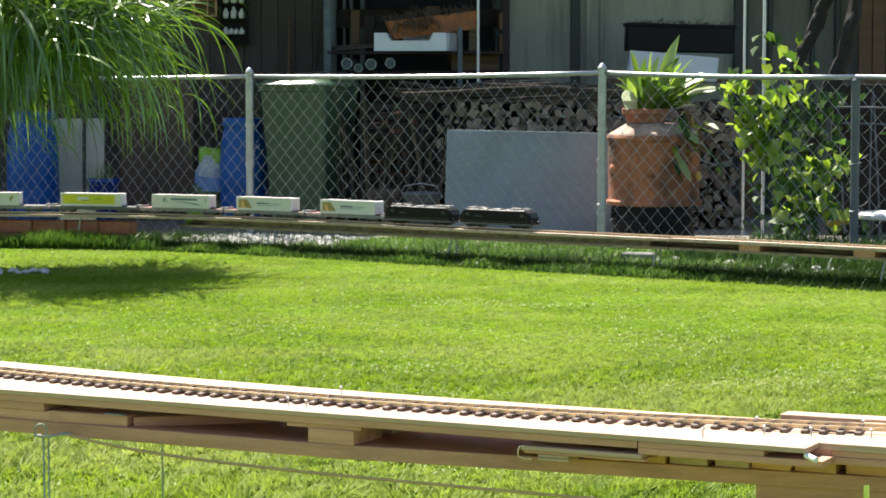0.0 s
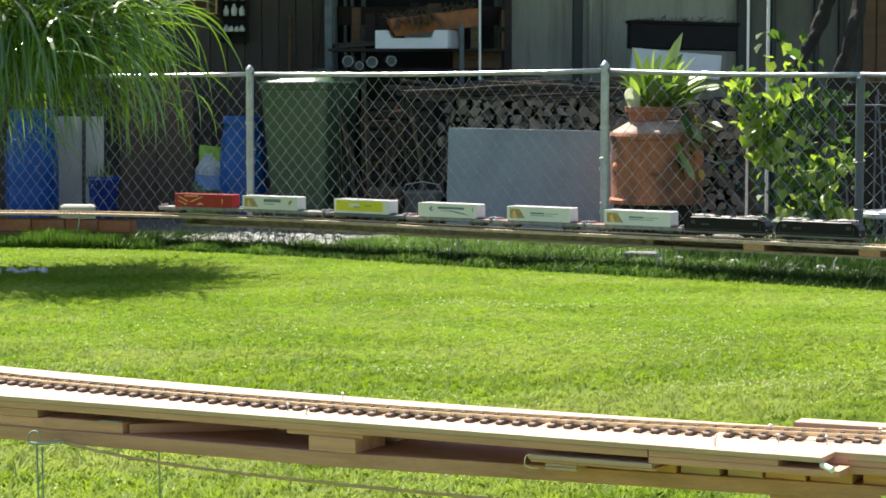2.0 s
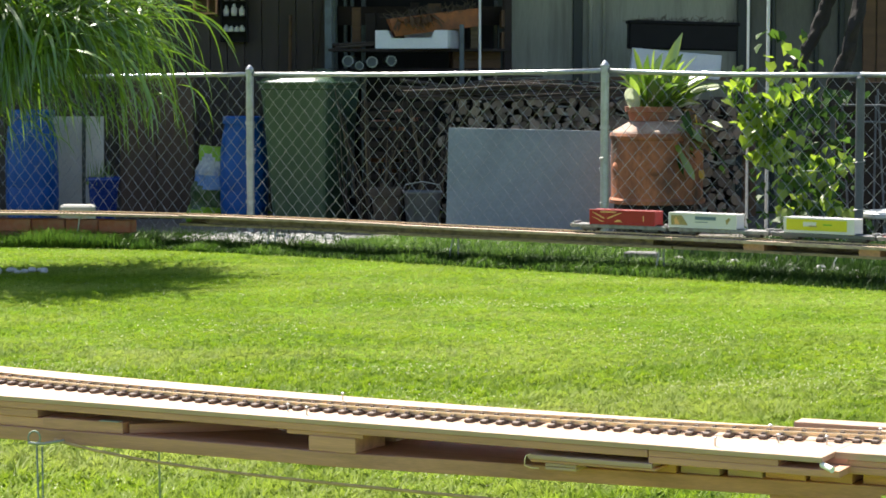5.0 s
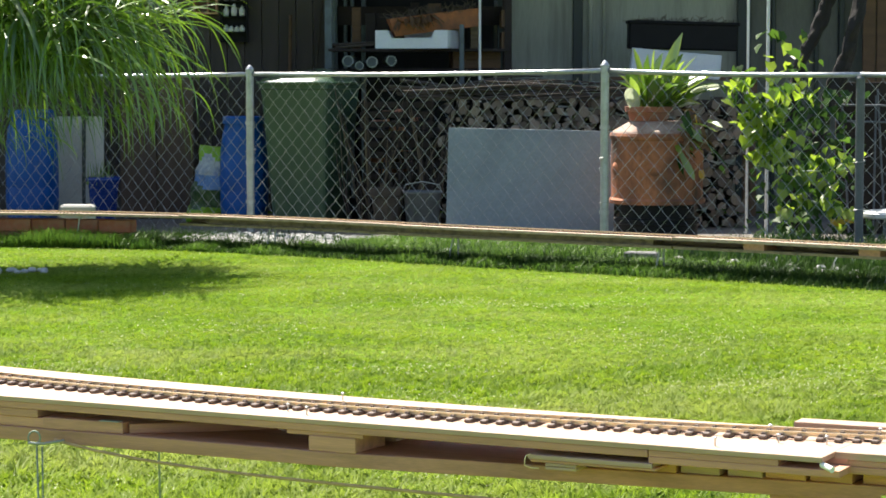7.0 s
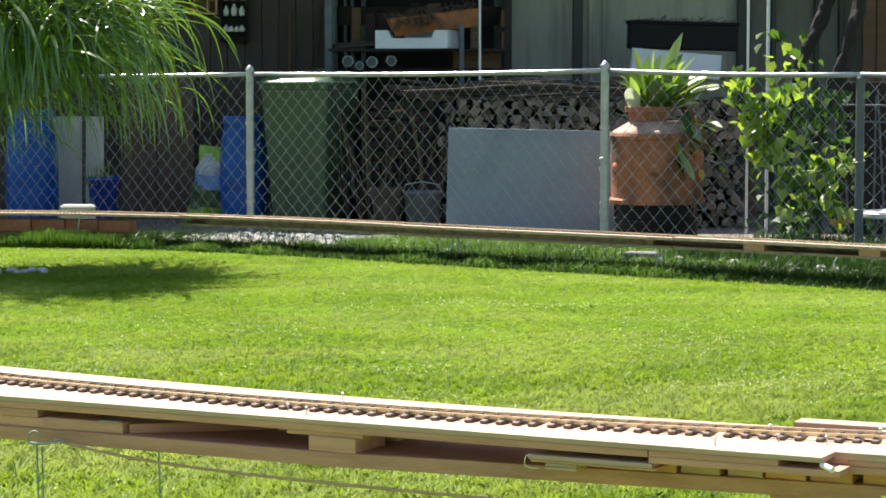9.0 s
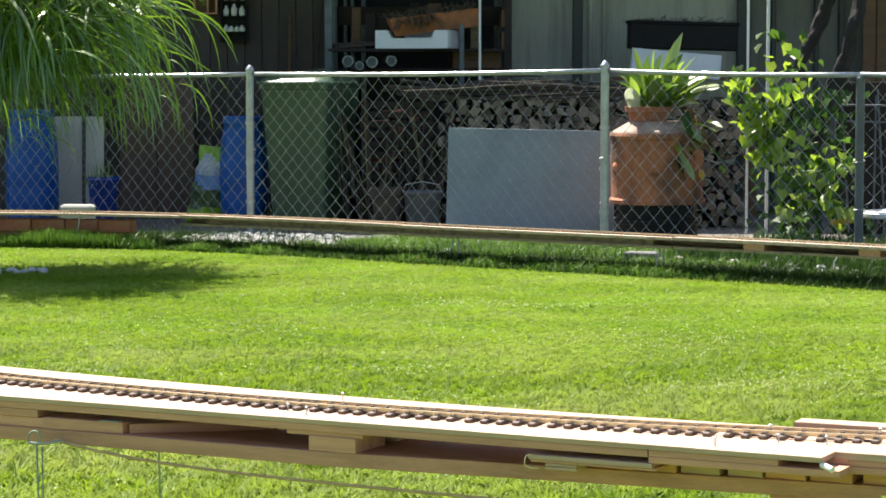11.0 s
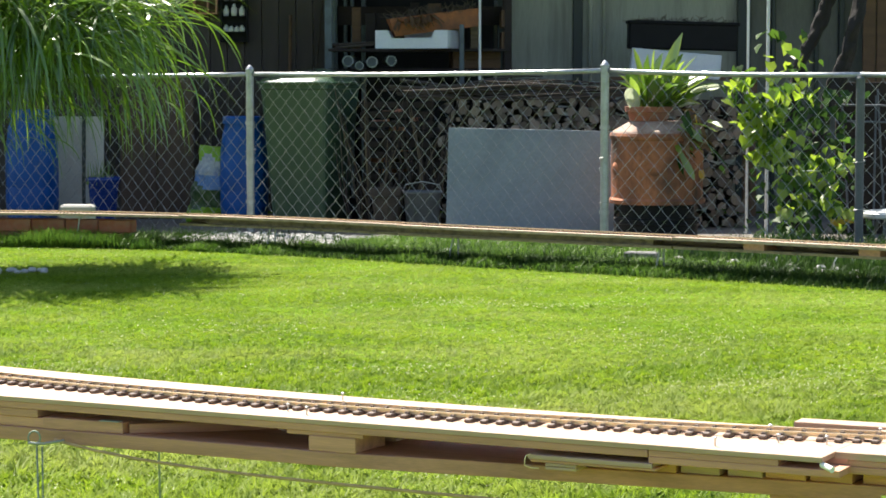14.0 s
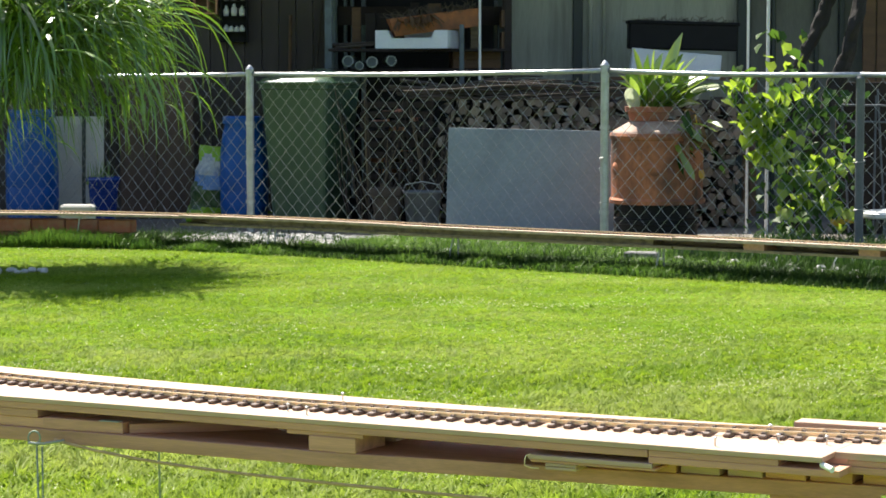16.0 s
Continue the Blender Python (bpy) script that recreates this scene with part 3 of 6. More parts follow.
# ---- house behind ----
def house():
    wl = mesh_ob("wall_house", box((15.8, 0.2, 2.6), (0, 21.25, 1.3)), "plaster")
    tagged(wl, "plastered house wall behind the boarding", "wall", kind="structure")
    rf = mesh_ob("ceiling", prism([(-9, 19.7), (9, 19.7), (9, 27), (-9, 27)], 2.62, 2.74), "roof")
    tagged(rf, "brown boarded roof overhang", "ceiling", kind="structure")
    sides = mesh_ob("wall_side", box((0.2, 6, 2.6), (-8, 24.3, 1.3), bm=box((0.2, 6, 2.6), (8, 24.3, 1.3))), "plaster")
    tagged(sides, "plastered house side walls", "wall", kind="structure")
    # dark boarding
    board_wall = thing("wall_boarding", "dark stained vertical timber boarding on the house", "wall", kind="structure")
    src = None
    x = -7.0
    while x < -1.02:
        m = pose(x, 21.10, 1.3)
        if src is None:
            src = part("plank", box((0.148, 0.03, 2.6), bevel=0.004), "dark_wood", board_wall)
            src.matrix_basis = m
        else:
            share("plank", src, board_wall, m)
        x += 0.152
    # pale panels with dark frames; the right-hand ones use a darker copy
    panels = thing("wall_panels", "pale grey green wall panels between dark uprights", "wall", kind="structure")
    edges = [0.53, 1.19, 2.66, 2.92, 3.30, 3.52, 5.0, 7.2]
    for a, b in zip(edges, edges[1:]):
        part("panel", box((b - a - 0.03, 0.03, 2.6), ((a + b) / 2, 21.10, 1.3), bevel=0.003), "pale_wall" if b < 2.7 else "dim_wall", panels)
    for a, w in zip(edges, (0.10, 0.085, 0.12, 0.04, 0.04, 0.05, 0.06, 0.06)):
        part("upright", box((w, 0.06, 2.6), (a, 21.06, 1.3), bevel=0.006), "frame_dark", panels)
    part("upright", box((0.035, 0.04, 2.6), (1.30, 21.055, 1.3), bevel=0.006), "pale_wall", panels)
    part("upright", box((0.03, 0.04, 2.6), (1.42, 21.06, 1.3), bevel=0.006), "pale_wall", panels)
    # recess with a grey-blue door frame; a black sheet stands in for its darkness
    d = thing("door_1", "doorway with a grey blue frame, its darkness a black sheet", "door", kind="structure")
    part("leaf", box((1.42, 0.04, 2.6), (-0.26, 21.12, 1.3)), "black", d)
    for x, w in ((-0.955, 0.05), (-0.86, 0.03), (-0.80, 0.03), (-0.70, 0.04)):
        part("frame", box((w, 0.07, 2.6), (x, 21.04, 1.3), bevel=0.006), "frame_blue", d)


# ---- far railway ----
def far_railway():
    r = thing("garden_railway", "model railway track on a low weathered wooden trestle", "railway")
    edges = [-8.8, -6.6, -4.4, -2.5, -0.62, 1.45, 3.5, 5.6, 7.7, 9.8, 11.9, 14.0, 16.1, 18.2, 19.8]
    for k, (a, b) in enumerate(zip(edges, edges[1:])):
        lift = 0.003 * (k % 2)
        # top boards in a paler wood: the sunlight on them is in the colour
        part("top_board", strip(a, b - 0.006, -0.10, 0.12, BOARD_Z - 0.018 + lift * 0.5, BOARD_Z + lift), "grey_board", r)
        if a < -4:
            continue
        part("lower_board", strip(a, b - 0.012, -0.085, 0.10, BOARD_Z - 0.070, BOARD_Z - 0.054), "old_wood", r)
    for k in range(23):
        s = 1.93 + 0.77 * k
        part("spacer", strip(s, s + 0.14, -0.082, 0.08, BOARD_Z - 0.0538, BOARD_Z - 0.0182), "pine2", r)
    # stacked solid section
    part("packing", strip(-2.3, 1.29, -0.045, 0.08, BOARD_Z - 0.0538, BOARD_Z - 0.0182), "old_wood", r)
    part("rear_batten", strip(-2.5, 19.8, 0.082, 0.096, BOARD_Z - 0.0536, BOARD_Z - 0.0184), "old_wood", r)
    for side in (-0.0225, 0.0225):
        part("rail", strip(-8.8, 19.8, side - 0.002, side + 0.002, BOARD_Z + 0.004, BOARD_Z + 0.012), "brass", r)
    tie, rest, s = None, bmesh.new(), -8.75
    while s < 19.7:
        p, a = far_at(s)
        if -4.9 < s < 4.05:
            m = pose(p.x, p.y, BOARD_Z + 0.004, 0, 0, math.degrees(a))
            if tie is None:
                tie = part("sleeper", box((0.012, 0.088, 0.008)), "sleeper", r)
                tie.matrix_basis = m
            else:
                share("sleeper", tie, r, m)
        else:
            box((0.012, 0.088, 0.008), (p.x, p.y, BOARD_Z + 0.004), bm=rest, m=Matrix.Rotation(a, 4, "Z"))
        s += 0.03
    tagged(part("track_bed", rest, "sleeper", r), kind="stuff")
    for s in [-8.0 + 1.55 * k for k in range(18)]:
        p, a = far_at(s, -0.04)
        leg = part("leg", tube([(p.x, p.y, 0), (p.x + 0.03, p.y, BOARD_Z - 0.018 if s < -2.6 else BOARD_Z - 0.069)], 0.006, 8), "steel", r)
        p, a = far_at(s, 0.07)
        part("leg", tube([(p.x, p.y, 0), (p.x, p.y, BOARD_Z - 0.018 if s < -2.6 else BOARD_Z - 0.069)], 0.006, 8), "steel", r)


RAIL_TOP = BOARD_Z + 0.012


def wheelset(parent, x):
    bm = tube([(0, -0.02, 0), (0, 0.02, 0)], 0.003, 6)
    for y in (-0.0225, 0.0225):
        tube([(0, y - 0.004, 0), (0, y + 0.004, 0)], 0.0155, 16, bm)
    w = part("wheelset", bm, "wheel", parent, smooth=False)
    w.location = (x, 0, 0.0155)


def flat_wagon(label, frame_mat, deck_mat):
    w = thing("container_wagon", label, "wagon", group="train wagons")
    bm = box((0.68, 0.024, 0.022), (0, -0.040, 0.036), 0.002)
    box((0.68, 0.024, 0.022), (0, 0.040, 0.036), 0.002, bm)
    box((0.66, 0.07, 0.010), (0, 0, 0.040), 0.001, bm)
    for x in (-0.325, 0.325):
        box((0.03, 0.105, 0.026), (x, 0, 0.036), 0.003, bm)
    part("frame", bm, frame_mat, w)
    part("deck", box((0.63, 0.096, 0.004), (0, 0, 0.0466), 0.0006), deck_mat, w)
    for s in (-1, 1):
        bm = box((0.016, 0.085, 0.014), (s * 0.325, 0, 0.055), 0.003)
        for y in (-0.03, 0.03):
            tube([(s * 0.338, y, 0.038), (s * 0.353, y, 0.038)], 0.005, 10, bm)
            tube([(s * 0.352, y, 0.038), (s * 0.355, y, 0.038)], 0.010, 12, bm)
        part("buffer_beam", bm, "wagon_grey", w, smooth=False)
        bm = box((0.11, 0.008, 0.018), (s * 0.22, -0.036, 0.021), 0.002)
        box((0.11, 0.008, 0.018), (s * 0.22, 0.036, 0.021), 0.002, bm)
        box((0.02, 0.075, 0.012), (s * 0.22, 0, 0.030), 0.002, bm)
        bogie = part("bogie", bm, "wagon_dark", w)
        wheelset(w, s * 0.22 - 0.035)
        wheelset(w, s * 0.22 + 0.035)
        part("coupling", box((0.03, 0.012, 0.008), (s * 0.352, 0, 0.03), 0.002), "black", w)
    # underframe truss
    bm = bmesh.new()
    for y in (-0.03, 0.03):
        tube([(-0.13, y, 0.036), (-0.06, y, 0.022), (0.06, y, 0.022), (0.13, y, 0.036)], 0.003, 6, bm)
    box((0.05, 0.03, 0.016), (0.0, 0, 0.028), 0.003, bm)
    part("truss", bm, "wagon_dark", w)
    return w


def flat_shape(points, x0, z0, y, thick=0.0008):
    """A thin print on a container's side, outline in x and z."""
    bm = bmesh.new()
    a = [bm.verts.new((x0 + x, y, z0 + z)) for x, z in points]
    b = [bm.verts.new((x0 + x, y - thick, z0 + z)) for x, z in points]
    bm.faces.new(a)
    bm.faces.new(b[::-1])
    n = len(points)
    for k in range(n):
        bm.faces.new((a[k], b[k], b[(k + 1) % n], a[(k + 1) % n]))
    bmesh.ops.recalc_face_normals(bm, faces=bm.faces)
    return bm


def rect(x, z, w, h):
    return [(x, z), (x + w, z), (x + w, z + h), (x, z + h)]


def container(style, x, wagon, label):
    """A freight container strapped to its wagon."""
    L, W, H, z0 = 0.465, 0.100, 0.092, 0.0486
    body_mat = "box_red" if style == "red" else "box_white"
    bm = box((L, W, H - 0.008), (x, 0, z0 + H / 2 + 0.002), 0.002)
    c = part("container", bm, body_mat, wagon, label)
    # edge frame: corner posts, rails, roof ribs
    bm = bmesh.new()
    for sx in (-1, 1):
        for sy in (-1, 1):
            box((0.014, 0.012, H), (x + sx * (L / 2 - 0.005), sy * (W / 2 - 0.004), z0 + H / 2), 0.002, bm)
    for sy in (-1, 1):
        for zz, hh in ((z0 + 0.006, 0.012), (z0 + H - 0.005, 0.010)):
            box((L, 0.006, hh), (x, sy * (W / 2), zz), 0.001, bm)
    for k in range(12):
        box((0.006, W - 0.01, 0.003), (x - L / 2 + 0.022 + k * 0.038, 0, z0 + H - 0.001), 0, bm)
    part("edge_frame", bm, body_mat, c)
    bm = bmesh.new()
    for sy in (-0.028, -0.010, 0.010, 0.028):
        tube([(x - L / 2 - 0.003, sy, z0 + 0.012), (x - L / 2 - 0.003, sy, z0 + H - 0.012)], 0.0016, 6, bm)
    part("door_bars", bm, "wagon_grey", c)
    y = -W / 2 - 0.0006
    l, b = x - L / 2, z0

    def mark(name, pts, mt):
        part(name, flat_shape([(px * 0.87, pz * 0.88) for px, pz in pts], l, b, y), mt, c)
    if style == "red":
        for pts in ([(0.02, 0.085), (0.035, 0.085), (0.13, 0.045), (0.115, 0.04)], [(0.14, 0.045), (0.155, 0.04), (0.27, 0.085), (0.25, 0.085)],
                    rect(0.09, 0.083, 0.13, 0.010), [(0.02, 0.052), (0.03, 0.052), (0.12, 0.02), (0.10, 0.018)], [(0.20, 0.02), (0.27, 0.02), (0.25, 0.036), (0.23, 0.036)]):
            mark("print_stripe", pts, "print_orange")
        mark("print_bar", rect(0.44, 0.03, 0.008, 0.04), "print_orange")
    elif style == "yellow":
        mark("yellow_field", rect(0.02, 0.018, 0.46, 0.074), "box_yellow")
        bmy = flat_shape(rect(0.13, 0.040, 0.087, 0.026), l, b, y - 0.0009)
        part("print_panel", bmy, "box_white", c)
        part("print_bar", flat_shape(rect(0.17, 0.037, 0.052, 0.009), l, b, y - 0.0018), "print_gold", c)
        part("print_bar", flat_shape(rect(0.26, 0.048, 0.06, 0.009), l, b, y - 0.0009), "print_green", c)
    elif style == "logo":
        mark("print_emblem", [(0.10, 0.06), (0.125, 0.082), (0.15, 0.06), (0.125, 0.038)], "print_blue")
        part("print_emblem", flat_shape([(0.103, 0.053), (0.115, 0.063), (0.127, 0.053), (0.115, 0.042)], l, b, y - 0.0009), "box_white", c)
        mark("print_bar", rect(0.18, 0.062, 0.245, 0.016), "print_blue")
        mark("print_swoosh", [(0.19, 0.052), (0.32, 0.050), (0.42, 0.036), (0.48, 0.018), (0.40, 0.030), (0.30, 0.044)], "print_blue")
        mark("print_bar", rect(0.50, 0.05, 0.006, 0.03), "print_blue")
    else:
        lean = 0.05
        mark("print_picture", [(0.02, 0.018), (0.155, 0.018), (0.105, 0.085), (0.02, 0.085)], "print_gold")
        part("print_wedge", flat_shape([(0.043, 0.018), (0.078, 0.018), (0.054, 0.066), (0.039, 0.053)], l, b, y - 0.0009), "print_orange", c)
        if style == "banner":
            mark("print_bar", rect(0.21, 0.058, 0.165, 0.024), "print_blue")
            mark("print_bar", rect(0.21, 0.040, 0.10, 0.006), "print_blue")
            mark("print_wedge", [(0.46, 0.03), (0.49, 0.07), (0.475, 0.08), (0.45, 0.06)], "print_gold")
        else:
            mark("print_bar", rect(0.20, 0.052, 0.12, 0.012), "print_blue")
            mark("print_bar", rect(0.33, 0.055, 0.11, 0.004), "print_blue")
            mark("print_bar", rect(0.20, 0.040, 0.20, 0.004), "print_blue")
    return c


def locomotive(pan_up):
    w = thing("electric_locomotive", "black model electric locomotive with grey roof gear", "locomotive", group="train locomotives")
    # body with cab ends that slope
    prof = [(-0.305, 0.045), (0.305, 0.045), (0.305, 0.085), (0.285, 0.135), (0.262, 0.146), (-0.262, 0.146), (-0.285, 0.135), (-0.305, 0.085)]
    bm = bmesh.new()
    a = [bm.verts.new((x, -0.056, z)) for x, z in prof]
    b = [bm.verts.new((x, 0.056, z)) for x, z in prof]
    bm.faces.new(a)
    bm.faces.new(b[::-1])
    for k in range(len(prof)):
        bm.faces.new((a[k], b[k], b[(k + 1) % len(prof)], a[(k + 1) % len(prof)]))
    bmesh.ops.recalc_face_normals(bm, faces=bm.faces)
    bmesh.ops.bevel(bm, geom=list(bm.edges), offset=0.004, segments=2, affect="EDGES")
    part("body", bm, "loco", w)
    part("skirt", box((0.60, 0.104, 0.020), (0, 0, 0.037), 0.003), "wagon_dark", w)
    bm = box((0.52, 0.10, 0.006), (0, 0, 0.149), 0.002)
    for x in (-0.12, 0.0, 0.12):
        box((0.08, 0.07, 0.012), (x, 0, 0.156), 0.003, bm)
    part("roof", bm, "loco_grey", w)
    for s in (-1, 1):
        bm = bmesh.new()
        x0 = s * 0.19
        for y in (-0.03, 0.03):
            tube([(x0 - 0.07, y, 0.165), (x0 + 0.07, y, 0.165)], 0.003, 6, bm)
            tube([(x0 - 0.055, y, 0.152), (x0 - 0.055, y, 0.166)], 0.005, 8, bm)
            tube([(x0 + 0.055, y, 0.152), (x0 + 0.055, y, 0.166)], 0.005, 8, bm)
            tube([(x0 - 0.06, y, 0.168), (x0 + 0.05, y * 0.8, 0.174)], 0.002, 6, bm)
        tube([(x0 + 0.05, -0.05, 0.176), (x0 + 0.05, 0.05, 0.176)], 0.003, 6, bm)
        tube([(x0 + 0.03, -0.05, 0.175), (x0 + 0.03, 0.05, 0.175)], 0.003, 6, bm)
        part("pantograph", bm, "loco_grey", w)
        bm = box((0.14, 0.008, 0.022), (s * 0.19, -0.040, 0.024), 0.003)
        box((0.14, 0.008, 0.022), (s * 0.19, 0.040, 0.024), 0.003, bm)
        part("bogie", bm, "black", w)
        for dx in (-0.045, 0.045):
            wheelset(w, s * 0.19 + dx)
        part("cab_window", box((0.004, 0.075, 0.030), (s * 0.2965, 0, 0.112), 0.001, m=Matrix.Rotation(s * -0.38, 4, "Y")), "loco_grey", w, "dark cab front window")
        for y in (-0.035, 0.035):
            hl = part("headlight", tube([(s * 0.304, y, 0.066), (s * 0.309, y, 0.066)], 0.006, 12), "chrome", w)
            part("buffer", tube([(s * 0.304, y, 0.046), (s * 0.326, y, 0.046)], 0.007, 12), "wheel", w)
        for y in (-0.0565, 0.0565):
            part("side_window", box((0.032, 0.002, 0.026), (s * 0.235, y, 0.112), 0.0008), "loco_grey", w, "grey cab side window")
            part("handrail", tube([(s * 0.272, y * 1.03, 0.06), (s * 0.272, y * 1.03, 0.12)], 0.0015, 6), "wheel", w)
    for y in (-0.0565, 0.0565):
        part("nameplate", box((0.06, 0.0016, 0.012), (-0.14, y, 0.098), 0.0004), "loco_grey", w, "pale lettering bar")
        part("waistline", box((0.58, 0.0016, 0.004), (0, y, 0.058), 0.0004), "loco_grey", w, "thin grey line")
    for o in w.children:
        o.data = o.data.copy()
        o.data.transform(Matrix.Diagonal((0.90, 1, 0.78, 1)))
        o.location = (o.location.x * 0.90, o.location.y, o.location.z * 0.78)
    return w


def train():
    """The vehicles, from the last to the first, with each one's middle measured from the left end of the red container."""
    made = []
    specs = [
        ("red", 0.231, "wagon_grey", "wagon_grey", "light grey flat wagon carrying a red container", "bright red container with orange stripes"),
        ("banner", 0.794, "wagon_grey", "wagon_grey", "light grey flat wagon carrying a white container", "white container with a grey banner print"),
        ("yellow", 1.580, "wagon_dark", "wagon_dark", "dark grey flat wagon carrying a yellow container", "white container with a large yellow field"),
        ("logo", 2.299, "wagon_grey", "wagon_red", "grey flat wagon carrying a white container with blue print", "white container with a blue emblem"),
        ("plain", 3.007, "wagon_grey", "wagon_red", "grey flat wagon with white golden-printed container", "white container with a golden picture"),
        ("plain", 3.729, "wagon_grey", "wagon_red", "grey flat wagon with white golden-printed container", "white container with a golden picture")]
    for k, (style, box_mid, fm, dm, label, box_label) in enumerate(specs):
        mid = -0.145 + 0.70 * (k + 0.5)
        w = flat_wagon(label, M[fm], M[dm])
        container(style, box_mid - mid, w, box_label)
        made.append((w, mid))
    a = locomotive(False)
    b = copy_thing(a, Matrix())
    made += [(a, 4.335), (b, 4.955)]
    return made


# time -> place of the red container's left end along the far track
RUN = [(0.0, -4.813), (16.0, 13.267)]


def run_at(t):
    for (t0, a), (t1, b) in zip(RUN, RUN[1:]):
        if t <= t1:
            return a + (b - a) * (t - t0) / (t1 - t0)
    return RUN[-1][1]


def motions():
    # canes of the tall grass sway in the breeze
    rng = random.Random(6)
    for cane in SWAY:
        ph, amp = rng.uniform(0, 6.28), rng.uniform(0.8, 1.9)
        rows = []
        for k in range(41):
            t = 0.4 * k
            q = math.sin(0.9 * t + 0.3 * ph) + 0.55 * math.sin(2.3 * t + ph)
            rows.append((t, pose(0, 0, 0, amp * 0.5 * math.sin(1.4 * t + ph), amp * q, 0)))
        walk(cane, rows)
    for ob, mid in TRAIN:
        rows = []
        for k in range(65):
            t = k * 0.25
            s = run_at(t) + mid
            p, a = far_at(s)
            rows.append((t, pose(p.x, p.y, RAIL_TOP, 0, 0, math.degrees(a))))
        walk(ob, rows)


# ---- near railway on its wooden trestle ----
NEAR = pose(-0.82, 4.362, 0.65, 0, 0, -26.64)


def near_side(s):
    """How far the sleepers' front ends lie behind the board's front edge."""
    return 0.07 + 0.095 * (s - 0.65) ** 2


def near_far_edge(s):
    return 0.272 + 0.055 * (s - 0.95) ** 2


def near_railway():
    r = thing("near_railway", "model railway track on a pale pine plank trestle", "railway", NEAR)
    # top plate and the plank under it; z = 0 is the upper face
    ss = [-0.6 + 2.177 * k / 16 for k in range(17)]
    out = [(s, 0.0) for s in ss] + [(s, near_far_edge(s)) for s in reversed(ss)]
    part("top_plank", prism(out, -0.009, 0.0, 0.0008), "pine", r)
    ss = [-0.6 + 1.885 * k / 14 for k in range(15)]
    out = [(s, 0.0012) for s in ss] + [(s, near_far_edge(s) - 0.004) for s in reversed(ss)]
    part("under_plank", prism(out, -0.0215, -0.0092, 0.0008), "pine2", r)
    ss = [1.579 + 1.0 * k / 8 for k in range(9)]
    out = [(s, 0.060 + 0.02 * (s - 1.578)) for s in ss] + [(s, near_far_edge(s) + 0.02) for s in reversed(ss)]
    part("top_plank", prism(out, -0.011, 0.001, 0.0008), "pine", r)
    part("under_plank", prism([(1.583, 0.062), (2.5, 0.075), (2.5, 0.26), (1.583, 0.26)], -0.021, -0.0112, 0.001), "pine2", r)
    part("under_plank", prism([(1.59, 0.060), (2.5, 0.072), (2.5, 0.26), (1.59, 0.26)], -0.033, -0.0212, 0.001), "pine2", r)
    out = [(1.43 + 1.1 * k / 8, near_far_edge(1.43 + 1.1 * k / 8) + 0.022) for k in range(9)]
    out += [(a, b + 0.045) for a, b in reversed(out)]
    part("back_strip", prism(out, -0.010, 0.006, 0.001), "pine", r)
    part("doubler", prism([(0.611, 0.004), (0.762, 0.004), (0.762, 0.22), (0.611, 0.22)], -0.0288, -0.0217, 0.0008), "pine2", r)
    part("doubler", prism([(1.287, 0.0015), (1.505, 0.0015), (1.505, 0.24), (1.287, 0.24)], -0.0193, -0.0092, 0.0008), "pine2", r)
    part("doubler", prism([(1.287, 0.001), (1.605, 0.001), (1.605, 0.24), (1.287, 0.24)], -0.0308, -0.0195, 0.0008), "pine2", r)
    part("doubler", prism([(1.506, 0.06), (1.60, 0.06), (1.60, 0.24), (1.506, 0.24)], -0.0193, -0.0092, 0.0008), "pine2", r)
    # solid packing at the left end
    part("packing", prism([(-0.6, 0.002), (0.082, 0.002), (0.082, 0.25), (-0.6, 0.25)], -0.0365, -0.0217, 0.001), "pine2", r)
    part("packing", prism([(-0.6, 0.004), (0.094, 0.004), (0.094, 0.25), (-0.6, 0.25)], -0.0553, -0.0368, 0.001), "pine2", r)
    # lower plank, which runs a little askew
    part("lower_plank", prism([(-0.6, 0.0), (0.7, 0.0), (1.7, 0.105), (2.5, 0.16), (2.5, 0.33), (1.7, 0.30), (0.7, 0.26), (-0.6, 0.26)], -0.0805, -0.0555, 0.0012), "pine2", r)
    part("spacer_block", box((0.092, 0.11, 0.0265), (0.702, 0.057, -0.0421), 0.0012), "pine2", r)
    part("spacer_block", box((0.092, 0.10, 0.0265), (0.702, 0.20, -0.0421), 0.0012), "pine", r)
    # loose battens in the gap
    b = part("batten", box((0.172, 0.032, 0.021), (0, 0, 0), 0.0012), "pine2", r)
    b.matrix_basis = pose(0.180, 0.020, -0.0448, 0, 0, 2)
    b = part("batten", box((0.27, 0.03, 0.018), (0, 0, 0), 0.0012), "pine2", r)
    b.matrix_basis = pose(0.372, 0.112, -0.0463, 0, 0, 38)
    b = part("bracket", box((0.042, 0.016, 0.002), (0, 0, 0), 0.0005), "steel", r, "bright steel plate")
    b.matrix_basis = pose(0.238, 0.012, -0.0333, 0, 0, 2)
    # layered end: strip with clamp, thin sticks, row of blocks, lower beam
    part("strip", prism([(1.075, -0.003), (1.295, -0.003), (1.295, 0.06), (1.075, 0.05)], -0.0385, -0.0310, 0.0008), "pine", r)
    part("strip", prism([(1.079, -0.001), (1.30, -0.001), (1.30, 0.06), (1.079, 0.05)], -0.0430, -0.0387, 0.0008), "pine2", r)
    for z in (-0.0462, -0.0520):
        part("strip", prism([(1.105, 0.000), (1.160, 0.002), (1.160, 0.05), (1.105, 0.05)], z - 0.0025, z + 0.0025, 0.0006), "pine", r)
    rng = random.Random(2)
